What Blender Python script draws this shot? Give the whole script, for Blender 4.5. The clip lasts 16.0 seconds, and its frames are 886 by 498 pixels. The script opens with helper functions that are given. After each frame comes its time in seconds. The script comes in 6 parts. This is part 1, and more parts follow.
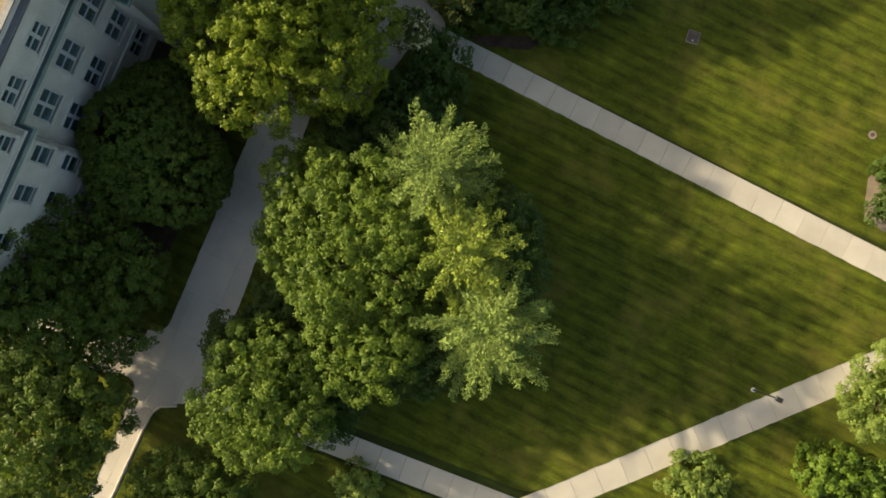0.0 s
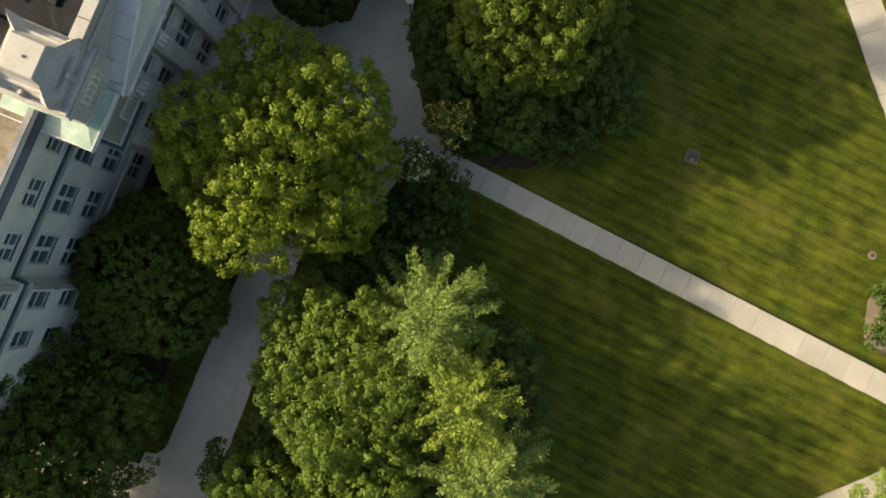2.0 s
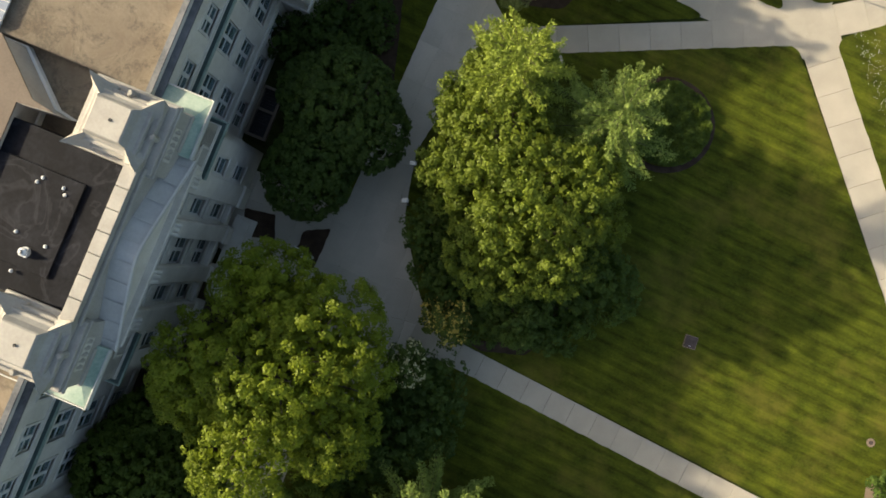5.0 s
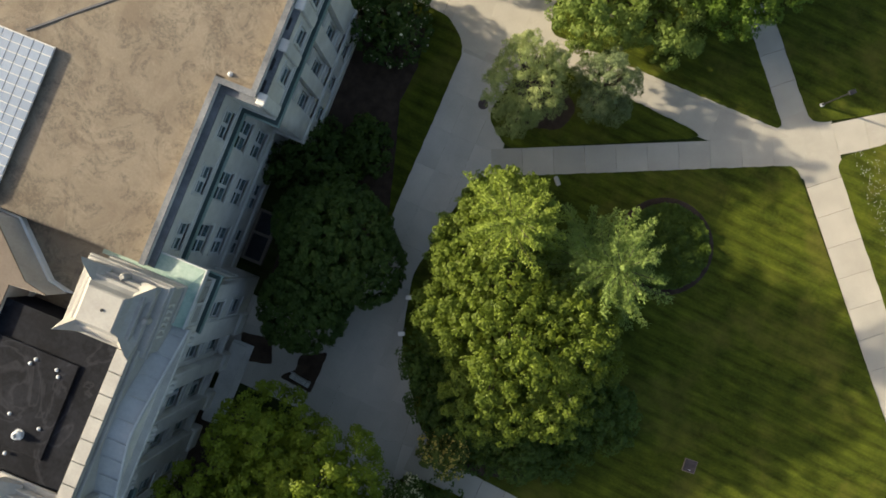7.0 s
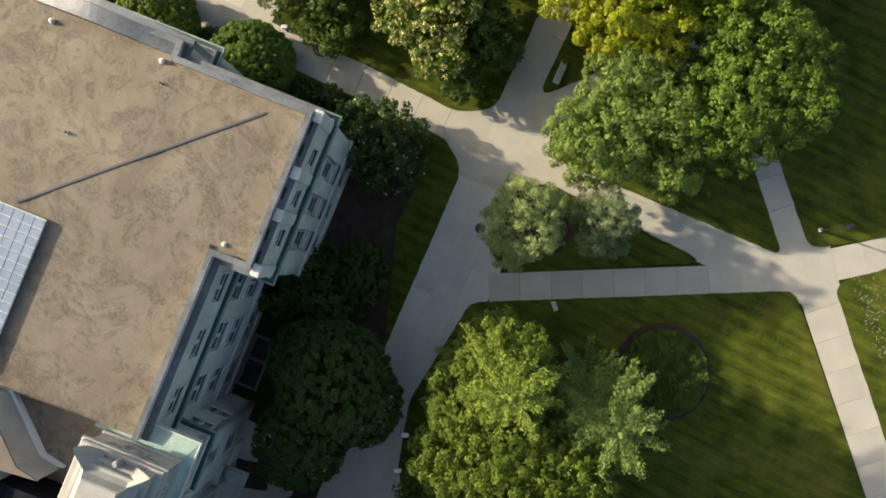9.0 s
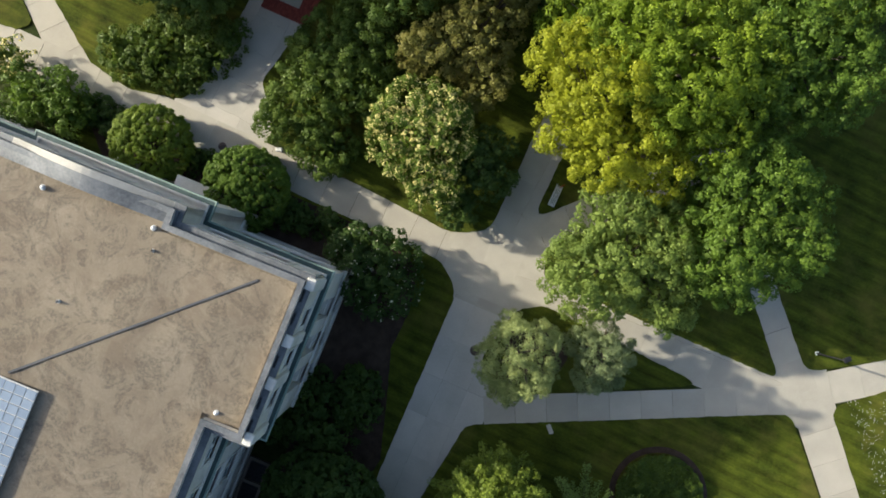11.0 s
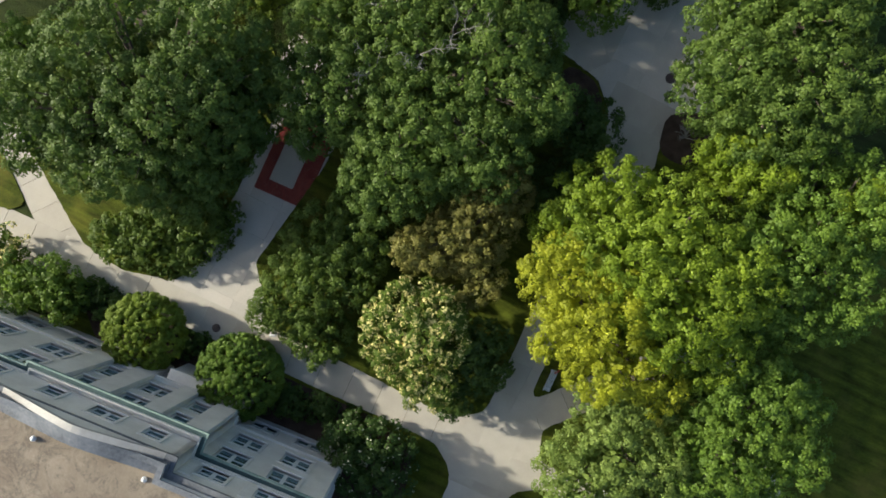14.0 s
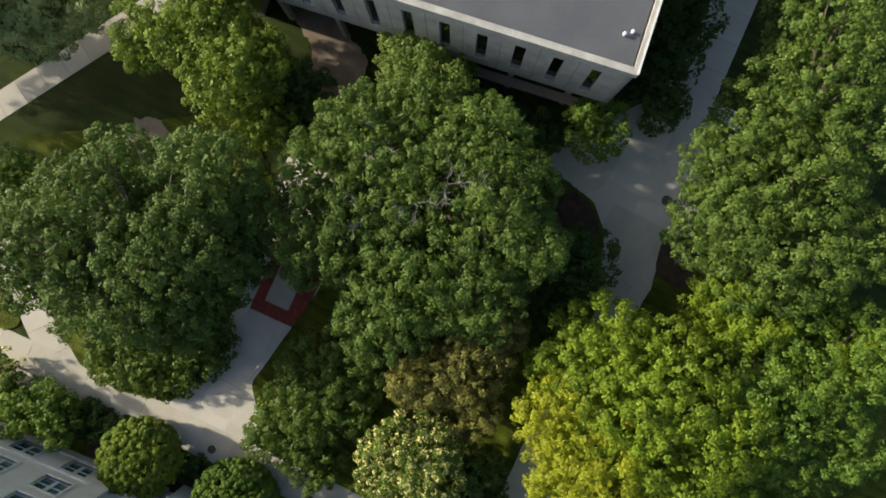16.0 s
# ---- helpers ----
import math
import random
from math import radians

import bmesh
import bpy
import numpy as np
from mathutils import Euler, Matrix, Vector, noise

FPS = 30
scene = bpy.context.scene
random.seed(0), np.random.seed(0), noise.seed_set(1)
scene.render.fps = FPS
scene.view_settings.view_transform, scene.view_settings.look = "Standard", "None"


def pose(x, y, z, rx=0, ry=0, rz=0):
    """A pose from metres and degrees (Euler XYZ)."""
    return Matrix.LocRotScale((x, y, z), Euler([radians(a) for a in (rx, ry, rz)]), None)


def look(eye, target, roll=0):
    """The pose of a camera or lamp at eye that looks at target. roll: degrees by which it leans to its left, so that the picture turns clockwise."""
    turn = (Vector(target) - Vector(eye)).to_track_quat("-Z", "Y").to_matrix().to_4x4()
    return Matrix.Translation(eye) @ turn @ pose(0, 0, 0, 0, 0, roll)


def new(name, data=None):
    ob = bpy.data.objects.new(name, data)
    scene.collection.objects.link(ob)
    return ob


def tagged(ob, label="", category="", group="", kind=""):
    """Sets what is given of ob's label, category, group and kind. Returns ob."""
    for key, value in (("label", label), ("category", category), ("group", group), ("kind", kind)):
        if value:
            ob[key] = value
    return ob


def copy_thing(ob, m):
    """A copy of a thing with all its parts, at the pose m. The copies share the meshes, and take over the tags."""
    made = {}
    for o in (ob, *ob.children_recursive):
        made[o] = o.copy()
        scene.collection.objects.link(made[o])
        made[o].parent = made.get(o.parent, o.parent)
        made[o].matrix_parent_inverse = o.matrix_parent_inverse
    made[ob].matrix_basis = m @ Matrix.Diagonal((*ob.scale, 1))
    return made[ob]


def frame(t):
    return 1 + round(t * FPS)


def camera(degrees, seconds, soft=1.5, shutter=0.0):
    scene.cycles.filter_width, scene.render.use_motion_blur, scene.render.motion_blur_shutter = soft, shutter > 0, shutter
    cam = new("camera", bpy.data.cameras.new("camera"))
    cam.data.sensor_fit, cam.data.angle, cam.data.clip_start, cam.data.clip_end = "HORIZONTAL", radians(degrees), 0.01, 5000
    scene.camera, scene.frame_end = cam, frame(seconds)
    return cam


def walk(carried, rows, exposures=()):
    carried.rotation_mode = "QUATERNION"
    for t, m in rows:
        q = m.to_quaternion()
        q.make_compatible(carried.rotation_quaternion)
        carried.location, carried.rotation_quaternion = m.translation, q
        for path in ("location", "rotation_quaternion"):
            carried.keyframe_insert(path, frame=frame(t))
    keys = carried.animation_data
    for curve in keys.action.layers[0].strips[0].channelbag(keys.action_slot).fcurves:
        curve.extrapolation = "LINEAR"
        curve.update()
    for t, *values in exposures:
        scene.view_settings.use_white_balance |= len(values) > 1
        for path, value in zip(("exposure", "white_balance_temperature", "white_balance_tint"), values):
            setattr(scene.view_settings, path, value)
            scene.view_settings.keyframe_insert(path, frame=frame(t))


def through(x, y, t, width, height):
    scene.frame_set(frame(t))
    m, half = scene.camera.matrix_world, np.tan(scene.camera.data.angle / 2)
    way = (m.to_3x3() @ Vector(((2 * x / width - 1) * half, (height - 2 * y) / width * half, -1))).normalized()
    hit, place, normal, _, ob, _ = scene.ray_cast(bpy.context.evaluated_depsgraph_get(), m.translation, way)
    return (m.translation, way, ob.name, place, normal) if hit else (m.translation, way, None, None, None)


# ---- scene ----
cam = camera(70, 16.0, 1.7)
# seconds, x, y, z, and the turn in degrees
PATH = [
    (0, -0.001, -0.004, 46.306, 2.614, 0.198, 0.334),
    (0.5, 0.032, 2.244, 46.348, 2.542, 0.199, 0.329),
    (1, 0.031, 4.491, 46.400, 2.497, 0.173, 0.340),
    (1.5, 0.044, 6.723, 46.454, 2.474, 0.185, 0.336),
    (2, 0.051, 8.981, 46.533, 2.470, 0.178, 0.353),
    (2.5, 0.043, 11.346, 46.610, 2.343, 0.135, 0.372),
    (3, 0.096, 13.824, 46.667, 2.091, 0.151, 0.373),
    (3.5, 0.168, 16.356, 46.737, 1.757, 0.223, 0.393),
    (4, 0.227, 18.843, 46.798, 1.493, 0.269, 0.411),
    (6.5, 0.962, 30.386, 46.888, 1.399, 0.869, -0.034),
    (7, 1.036, 32.779, 46.889, 1.282, 0.902, -0.067),
    (7.5, 1.048, 35.172, 46.834, 1.187, 0.855, -0.058),
    (8, 0.976, 37.569, 46.777, 1.086, 0.727, -0.099),
    (8.5, 0.967, 39.910, 46.756, 1.050, 0.608, -0.086),
    (9, 1.039, 42.214, 46.742, 1.046, 0.592, -0.112),
    (11.5, 1.663, 53.694, 46.752, 0.750, 0.770, -0.115),
    (12, 1.770, 56.004, 46.764, 0.650, 0.788, -0.097),
    (12.5, 1.866, 58.284, 46.752, 0.601, 0.787, -0.139),
    (13, 2.023, 60.575, 46.736, 0.532, 0.895, -0.193),
    (13.5, 2.129, 62.829, 46.693, 0.549, 0.965, -0.216),
    (14, 2.153, 65.023, 46.680, 0.612, 0.935, -0.273),
    (14.5, 2.186, 67.181, 46.670, 0.701, 0.909, -0.316),
    (15, 2.395, 69.318, 46.739, 0.818, 1.011, -0.349),
    (15.5, 2.521, 71.545, 46.690, 0.869, 1.086, -0.320),
    (16, 2.626, 73.868, 46.728, 0.800, 1.081, -0.219),
]
# seconds, stops, kelvin, tint
LIGHTNESS = [(0, 1.04, 7500, 5), (4, 1.04, 7400, 6), (7, 0.93, 6750, 6), (9, 0.91, 6550, 6), (12, 0.86, 5850, 4), (14, 0.85, 5850, 5), (16, 0.70, 6100, 5)]
walk(cam, [(t, pose(*row)) for t, *row in PATH], LIGHTNESS)

# ---- light ----
SUN_EL, SUN_AZ = radians(23.2), math.atan2(-0.945, 0.327)
world = bpy.data.worlds.new("sky")
scene.world = world
world.use_nodes = True
wn = world.node_tree.nodes
sky = wn.new("ShaderNodeTexSky")
sky.sky_type = "NISHITA"
sky.sun_disc = False
sky.dust_density = 4.0
sky.sun_elevation = SUN_EL
sky.sun_rotation = SUN_AZ % (2 * math.pi)
wn["Background"].inputs["Strength"].default_value = 0.118
world.node_tree.links.new(sky.outputs["Color"], wn["Background"].inputs["Color"])

sun = new("sun", bpy.data.lights.new("sun", "SUN"))
sun.data.energy = 4.4
sun.data.angle = radians(1.2)
sun.data.color = (1.0, 0.87, 0.68)
sun.matrix_world = look((100 * math.sin(SUN_AZ) * math.cos(SUN_EL), 100 * math.cos(SUN_AZ) * math.cos(SUN_EL), 100 * math.sin(SUN_EL)), (0, 0, 0))


# ---- materials ----
def material(name, dark, light, scale=1.0, fine=12.0, rough=0.85, bump=0.15, metal=0.0, vary=0.0, spec=0.3, bump_scale=None, mid=0.5):
    """A surface whose colour wanders between dark and light at two sizes, with fine relief."""
    m = bpy.data.materials.new(name)
    m.use_nodes = True
    nt = m.node_tree
    n, link = nt.nodes, nt.links.new
    b = n["Principled BSDF"]
    b.inputs["Roughness"].default_value = rough
    b.inputs["Metallic"].default_value = metal
    b.inputs["Specular IOR Level"].default_value = spec
    co = n.new("ShaderNodeTexCoord")
    vec = co.outputs["Object"]
    info = n.new("ShaderNodeObjectInfo")
    if vary:
        add = n.new("ShaderNodeVectorMath")
        add.operation = "MULTIPLY_ADD"
        link(info.outputs["Random"], add.inputs[0])
        add.inputs[1].default_value = (37.0, 53.0, 11.0)
        link(vec, add.inputs[2])
        vec = add.outputs[0]
    big = n.new("ShaderNodeTexNoise")
    big.inputs["Scale"].default_value = scale
    big.inputs["Detail"].default_value = 4
    small = n.new("ShaderNodeTexNoise")
    small.inputs["Scale"].default_value = fine
    small.inputs["Detail"].default_value = 5
    small.inputs["Roughness"].default_value = 0.7
    link(vec, big.inputs["Vector"])
    link(vec, small.inputs["Vector"])
    mix = n.new("ShaderNodeMath")
    mix.operation = "MULTIPLY_ADD"
    link(big.outputs["Fac"], mix.inputs[0])
    mix.inputs[1].default_value = 0.6
    half = n.new("ShaderNodeMath")
    half.operation = "MULTIPLY"
    link(small.outputs["Fac"], half.inputs[0])
    half.inputs[1].default_value = 0.4
    link(half.outputs[0], mix.inputs[2])
    ramp = n.new("ShaderNodeValToRGB")
    ramp.color_ramp.elements[0].position = mid - 0.17
    ramp.color_ramp.elements[1].position = mid + 0.17
    ramp.color_ramp.elements[0].color = (*dark, 1)
    ramp.color_ramp.elements[1].color = (*light, 1)
    link(mix.outputs[0], ramp.inputs[0])
    out = ramp.outputs["Color"]
    if vary:
        hsv = n.new("ShaderNodeHueSaturation")
        rng_map = n.new("ShaderNodeMapRange")
        rng_map.inputs["To Min"].default_value = 1 - vary
        rng_map.inputs["To Max"].default_value = 1 + vary
        link(info.outputs["Random"], rng_map.inputs["Value"])
        link(rng_map.outputs[0], hsv.inputs["Value"])
        link(out, hsv.inputs["Color"])
        out = hsv.outputs["Color"]
    link(out, b.inputs["Base Color"])
    if bump:
        bn = n.new("ShaderNodeBump")
        bn.inputs["Strength"].default_value = bump
        bn.inputs["Distance"].default_value = 0.05
        src = small
        if bump_scale:
            src = n.new("ShaderNodeTexNoise")
            src.inputs["Scale"].default_value = bump_scale
            src.inputs["Detail"].default_value = 4
            link(vec, src.inputs["Vector"])
        link(src.outputs["Fac"], bn.inputs["Height"])
        link(bn.outputs["Normal"], b.inputs["Normal"])
    return m


def leaf_material(name, dark, light, through=0.42, tip=None, tip_share=0.0):
    """Foliage: each leaf its own tone, tones drifting across the crown, light passing through."""
    m = bpy.data.materials.new(name)
    m.use_nodes = True
    nt = m.node_tree
    n, link = nt.nodes, nt.links.new
    b = n["Principled BSDF"]
    b.inputs["Roughness"].default_value = 0.55
    b.inputs["Specular IOR Level"].default_value = 0.25
    geo = n.new("ShaderNodeNewGeometry")
    noise_tex = n.new("ShaderNodeTexNoise")
    noise_tex.inputs["Scale"].default_value = 0.9
    noise_tex.inputs["Detail"].default_value = 3
    link(geo.outputs["Position"], noise_tex.inputs["Vector"])
    mix = n.new("ShaderNodeMath")
    mix.operation = "MULTIPLY_ADD"
    link(geo.outputs["Random Per Island"], mix.inputs[0])
    mix.inputs[1].default_value = 0.3
    mul = n.new("ShaderNodeMath")
    mul.operation = "MULTIPLY_ADD"
    link(noise_tex.outputs["Fac"], mul.inputs[0])
    mul.inputs[1].default_value = 1.6
    mul.inputs[2].default_value = -0.45
    link(mul.outputs[0], mix.inputs[2])
    ramp = n.new("ShaderNodeValToRGB")
    ramp.color_ramp.elements[0].color = (*dark, 1)
    ramp.color_ramp.elements[1].color = (*light, 1)
    link(mix.outputs[0], ramp.inputs[0])
    out = ramp.outputs["Color"]
    if tip:
        less = n.new("ShaderNodeMath")
        less.operation = "LESS_THAN"
        link(geo.outputs["Random Per Island"], less.inputs[0])
        spray = n.new("ShaderNodeTexNoise")
        spray.inputs["Scale"].default_value = 2.1
        spray.inputs["Detail"].default_value = 1
        link(geo.outputs["Position"], spray.inputs["Vector"])
        share = n.new("ShaderNodeMapRange")
        share.inputs["From Min"].default_value = 0.50
        share.inputs["From Max"].default_value = 0.56
        share.inputs["To Max"].default_value = tip_share
        link(spray.outputs["Fac"], share.inputs["Value"])
        link(share.outputs[0], less.inputs[1])
        mx = n.new("ShaderNodeMix")
        mx.data_type = "RGBA"
        link(less.outputs[0], mx.inputs["Factor"])
        link(out, mx.inputs["A"])
        mx.inputs["B"].default_value = (*tip, 1)
        out = mx.outputs["Result"]
    link(out, b.inputs["Base Color"])
    tr = n.new("ShaderNodeBsdfTranslucent")
    link(out, tr.inputs["Color"])
    ms = n.new("ShaderNodeMixShader")
    ms.inputs[0].default_value = through
    link(b.outputs[0], ms.inputs[1])
    link(tr.outputs[0], ms.inputs[2])
    link(ms.outputs[0], n["Material Output"].inputs["Surface"])
    return m


def grass_material(name, dark, light, dry, stripe=0.5):
    """Mown lawn: mowing stripes, blotches, dry patches and blade grain."""
    m = material(name, dark, light, 0.6, 6.0, 0.9, 1.0, spec=0.1, bump_scale=24.0)
    m.node_tree.nodes["Bump"].inputs["Distance"].default_value = 0.10
    nt = m.node_tree
    n, link = nt.nodes, nt.links.new
    b = n["Principled BSDF"]
    base = b.inputs["Base Color"].links[0].from_socket
    co = n.new("ShaderNodeTexCoord")
    mp = n.new("ShaderNodeMapping")
    mp.inputs["Rotation"].default_value = (0, 0, radians(26))
    link(co.outputs["Object"], mp.inputs["Vector"])
    stretch = n.new("ShaderNodeMapping")
    stretch.inputs["Scale"].default_value = (0.4, 3.2, 1)
    link(mp.outputs[0], stretch.inputs["Vector"])
    streak = n.new("ShaderNodeTexNoise")
    streak.inputs["Scale"].default_value = 1.0
    streak.inputs["Detail"].default_value = 6
    streak.inputs["Roughness"].default_value = 0.6
    link(stretch.outputs[0], streak.inputs["Vector"])
    wave = n.new("ShaderNodeTexWave")
    wave.bands_direction = "Y"
    wave.inputs["Scale"].default_value = 0.31
    wave.inputs["Distortion"].default_value = 1.8
    wave.inputs["Detail"].default_value = 4
    wave.inputs["Detail Scale"].default_value = 1.6
    link(mp.outputs[0], wave.inputs["Vector"])
    s = n.new("ShaderNodeMath")
    s.operation = "MULTIPLY_ADD"
    link(wave.outputs["Fac"], s.inputs[0])
    s.inputs[1].default_value = 0.20
    link(streak.outputs["Fac"], s.inputs[2])
    gain = n.new("ShaderNodeMapRange")
    gain.inputs["From Min"].default_value = 0.3
    gain.inputs["From Max"].default_value = 0.85
    gain.inputs["To Min"].default_value = 1 - stripe
    gain.inputs["To Max"].default_value = 1 + stripe
    link(s.outputs[0], gain.inputs["Value"])
    hsv = n.new("ShaderNodeHueSaturation")
    link(gain.outputs[0], hsv.inputs["Value"])
    link(base, hsv.inputs["Color"])
    patch = n.new("ShaderNodeTexNoise")
    patch.inputs["Scale"].default_value = 0.2
    patch.inputs["Detail"].default_value = 6
    patch.inputs["Roughness"].default_value = 0.65
    link(co.outputs["Object"], patch.inputs["Vector"])
    pr = n.new("ShaderNodeMapRange")
    pr.inputs["From Min"].default_value = 0.50
    pr.inputs["From Max"].default_value = 0.75
    pr.inputs["To Max"].default_value = 0.7
    link(patch.outputs["Fac"], pr.inputs["Value"])
    mx = n.new("ShaderNodeMix")
    mx.data_type = "RGBA"
    link(pr.outputs[0], mx.inputs["Factor"])
    link(hsv.outputs["Color"], mx.inputs["A"])
    mx.inputs["B"].default_value = (*dry, 1)
    link(mx.outputs["Result"], b.inputs["Base Color"])
    return m


def roof_membrane(name):
    """Weathered tan membrane: brown stains with feathered rims, pale creases and fine grit."""
    m = material(name, (0.180, 0.147, 0.108), (0.262, 0.219, 0.164), 0.3, 7, 0.9, 0.35, bump_scale=2.2)
    m.node_tree.nodes["Bump"].inputs["Distance"].default_value = 0.11
    n, link = m.node_tree.nodes, m.node_tree.links.new
    b = n["Principled BSDF"]
    base = b.inputs["Base Color"].links[0].from_socket
    co = n.new("ShaderNodeTexCoord")

    def layer(scale, warp, lo, hi, most, detail=7):
        t = n.new("ShaderNodeTexNoise")
        t.inputs["Scale"].default_value = scale
        t.inputs["Detail"].default_value = detail
        t.inputs["Roughness"].default_value = 0.62
        t.inputs["Distortion"].default_value = warp
        link(co.outputs["Object"], t.inputs["Vector"])
        r = n.new("ShaderNodeMapRange")
        for key, val in (("From Min", lo), ("From Max", hi), ("To Max", most)):
            r.inputs[key].default_value = val
        link(t.outputs["Fac"], r.inputs["Value"])
        return r.outputs[0], t.outputs["Fac"]

    def over(under, fac, colour):
        mx = n.new("ShaderNodeMix")
        mx.data_type = "RGBA"
        link(fac, mx.inputs["Factor"])
        link(under, mx.inputs["A"])
        mx.inputs["B"].default_value = (*colour, 1)
        return mx.outputs["Result"]

    stain, _ = layer(0.3, 1.4, 0.47, 0.62, 0.6, 10)
    blot, _ = layer(0.42, 2.4, 0.46, 0.57, 1.0, 5)
    speck, _ = layer(6.0, 0.6, 0.36, 0.58, 0.62, 8)
    both = n.new("ShaderNodeMath")
    both.operation = "MULTIPLY"
    link(blot, both.inputs[0])
    link(speck, both.inputs[1])
    grime = both.outputs[0]
    _, fold = layer(0.42, 2.2, 0, 1, 1, 3)
    near = n.new("ShaderNodeMath")
    near.operation = "COMPARE"
    near.inputs[1].default_value = 0.5
    near.inputs[2].default_value = 0.012
    link(fold, near.inputs[0])
    soft = n.new("ShaderNodeMath")
    soft.operation = "MULTIPLY"
    soft.inputs[1].default_value = 0.12
    link(near.outputs[0], soft.inputs[0])
    out = over(base, stain, (0.15, 0.115, 0.083))
    out = over(out, grime, (0.098, 0.082, 0.063))
    out = over(out, soft.outputs[0], (0.36, 0.30, 0.23))
    link(out, b.inputs["Base Color"])
    return m


def glass_material(name, tint=(0.22, 0.40, 0.45)):
    m = bpy.data.materials.new(name)
    m.use_nodes = True
    b = m.node_tree.nodes["Principled BSDF"]
    b.inputs["Base Color"].default_value = (*tint, 1)
    b.inputs["Roughness"].default_value = 0.04
    b.inputs["Transmission Weight"].default_value = 0.8
    b.inputs["IOR"].default_value = 1.5
    return m


GRASS = grass_material("lawn_grass", (0.029, 0.042, 0.005), (0.094, 0.112, 0.011), (0.17, 0.15, 0.032), 0.5)
GROUND = grass_material("rough_grass", (0.022, 0.032, 0.008), (0.042, 0.058, 0.012), (0.06, 0.05, 0.02), 0.3)
CONCRETE = material("concrete", (0.352, 0.322, 0.268), (0.448, 0.412, 0.345), 0.5, 14, 0.85, 0.12, vary=0.05)
# Tone raised above the other concrete to lift walkways lying mostly in shade.
OLD_CONCRETE_LIFTED = material("old_concrete_lifted", (0.393, 0.363, 0.314), (0.505, 0.468, 0.405), 0.45, 10, 0.88, 0.12, vary=0.055)
MULCH = material("bark_mulch", (0.025, 0.016, 0.011), (0.075, 0.05, 0.035), 1.5, 22, 0.95, 0.9)
SOIL = material("dry_soil", (0.14, 0.108, 0.08), (0.26, 0.205, 0.155), 0.8, 9, 0.95, 0.6)
STONE = material("limestone", (0.49, 0.46, 0.412), (0.68, 0.65, 0.592), 0.7, 9, 0.85, 0.12)
TRIM = material("pale_limestone", (0.48, 0.46, 0.425), (0.66, 0.637, 0.59), 0.9, 8, 0.8, 0.1)
WHITE = material("painted_stone", (0.30, 0.287, 0.262), (0.42, 0.403, 0.37), 0.8, 6, 0.7, 0.08)
TAN_ROOF = roof_membrane("tan_roof_membrane")
BROWN_ROOF = material("brown_roof_membrane", (0.13, 0.105, 0.085), (0.20, 0.165, 0.135), 0.5, 8, 0.9, 0.2)
BLACK_ROOF = material("black_roof_membrane", (0.004, 0.0045, 0.007), (0.022, 0.024, 0.033), 0.5, 3.5, 0.8, 0.08, spec=0.15, mid=0.60)


def scuffed(m, colour, scale, width, most):
    """Pale meandering water marks over a dark roof."""
    n, link = m.node_tree.nodes, m.node_tree.links.new
    b = n["Principled BSDF"]
    base = b.inputs["Base Color"].links[0].from_socket
    co = n.new("ShaderNodeTexCoord")
    t = n.new("ShaderNodeTexNoise")
    t.inputs["Scale"].default_value = scale
    t.inputs["Detail"].default_value = 4
    t.inputs["Distortion"].default_value = 1.2
    link(co.outputs["Object"], t.inputs["Vector"])
    off = n.new("ShaderNodeMath")
    off.operation = "SUBTRACT"
    off.inputs[1].default_value = 0.54
    link(t.outputs["Fac"], off.inputs[0])
    size = n.new("ShaderNodeMath")
    size.operation = "ABSOLUTE"
    link(off.outputs[0], size.inputs[0])
    r = n.new("ShaderNodeMapRange")
    for key, val in (("From Min", 0.0), ("From Max", width), ("To Min", most), ("To Max", 0.0)):
        r.inputs[key].default_value = val
    link(size.outputs[0], r.inputs["Value"])
    mx = n.new("ShaderNodeMix")
    mx.data_type = "RGBA"
    link(r.outputs[0], mx.inputs["Factor"])
    link(base, mx.inputs["A"])
    mx.inputs["B"].default_value = (*colour, 1)
    link(mx.outputs["Result"], b.inputs["Base Color"])


scuffed(BLACK_ROOF, (0.065, 0.066, 0.08), 0.3, 0.025, 0.22)
GREY_ROOF = material("grey_roof_membrane", (0.075, 0.078, 0.088), (0.105, 0.108, 0.118), 0.4, 8, 0.7, 0.06)
COPPER = material("verdigris_copper", (0.20, 0.32, 0.26), (0.50, 0.58, 0.50), 0.8, 6, 0.6, 0.08)
DULL_COPPER = material("weathered_copper", (0.13, 0.20, 0.175), (0.30, 0.37, 0.335), 0.9, 7, 0.6, 0.08)
# Copper green painted dark for the shade inside the gutter trough.
SHADED_GUTTER = material("shaded_gutter", (0.026, 0.047, 0.048), (0.06, 0.095, 0.092), 1.0, 8, 0.5, 0.05)
METAL = material("sheet_metal", (0.06, 0.068, 0.08), (0.21, 0.217, 0.23), 0.7, 6, 0.55, 0.06, metal=0.25)
LIGHT_METAL = material("pale_sheet_metal", (0.46, 0.46, 0.455), (0.62, 0.615, 0.60), 0.6, 5, 0.75, 0.05, metal=0.1)
STEEL = material("galvanised_steel", (0.55, 0.56, 0.57), (0.7, 0.71, 0.72), 2, 12, 0.35, 0.03, metal=0.6)
FRAME = material("window_paint", (0.50, 0.51, 0.50), (0.62, 0.62, 0.60), 2, 10, 0.5, 0.02)
GLASS = glass_material("window_glass")
DARK_GLASS = glass_material("dark_glass", (0.02, 0.025, 0.03))
DARK = material("dark_metal", (0.02, 0.02, 0.022), (0.045, 0.045, 0.05), 2, 14, 0.45, 0.05, metal=0.4)
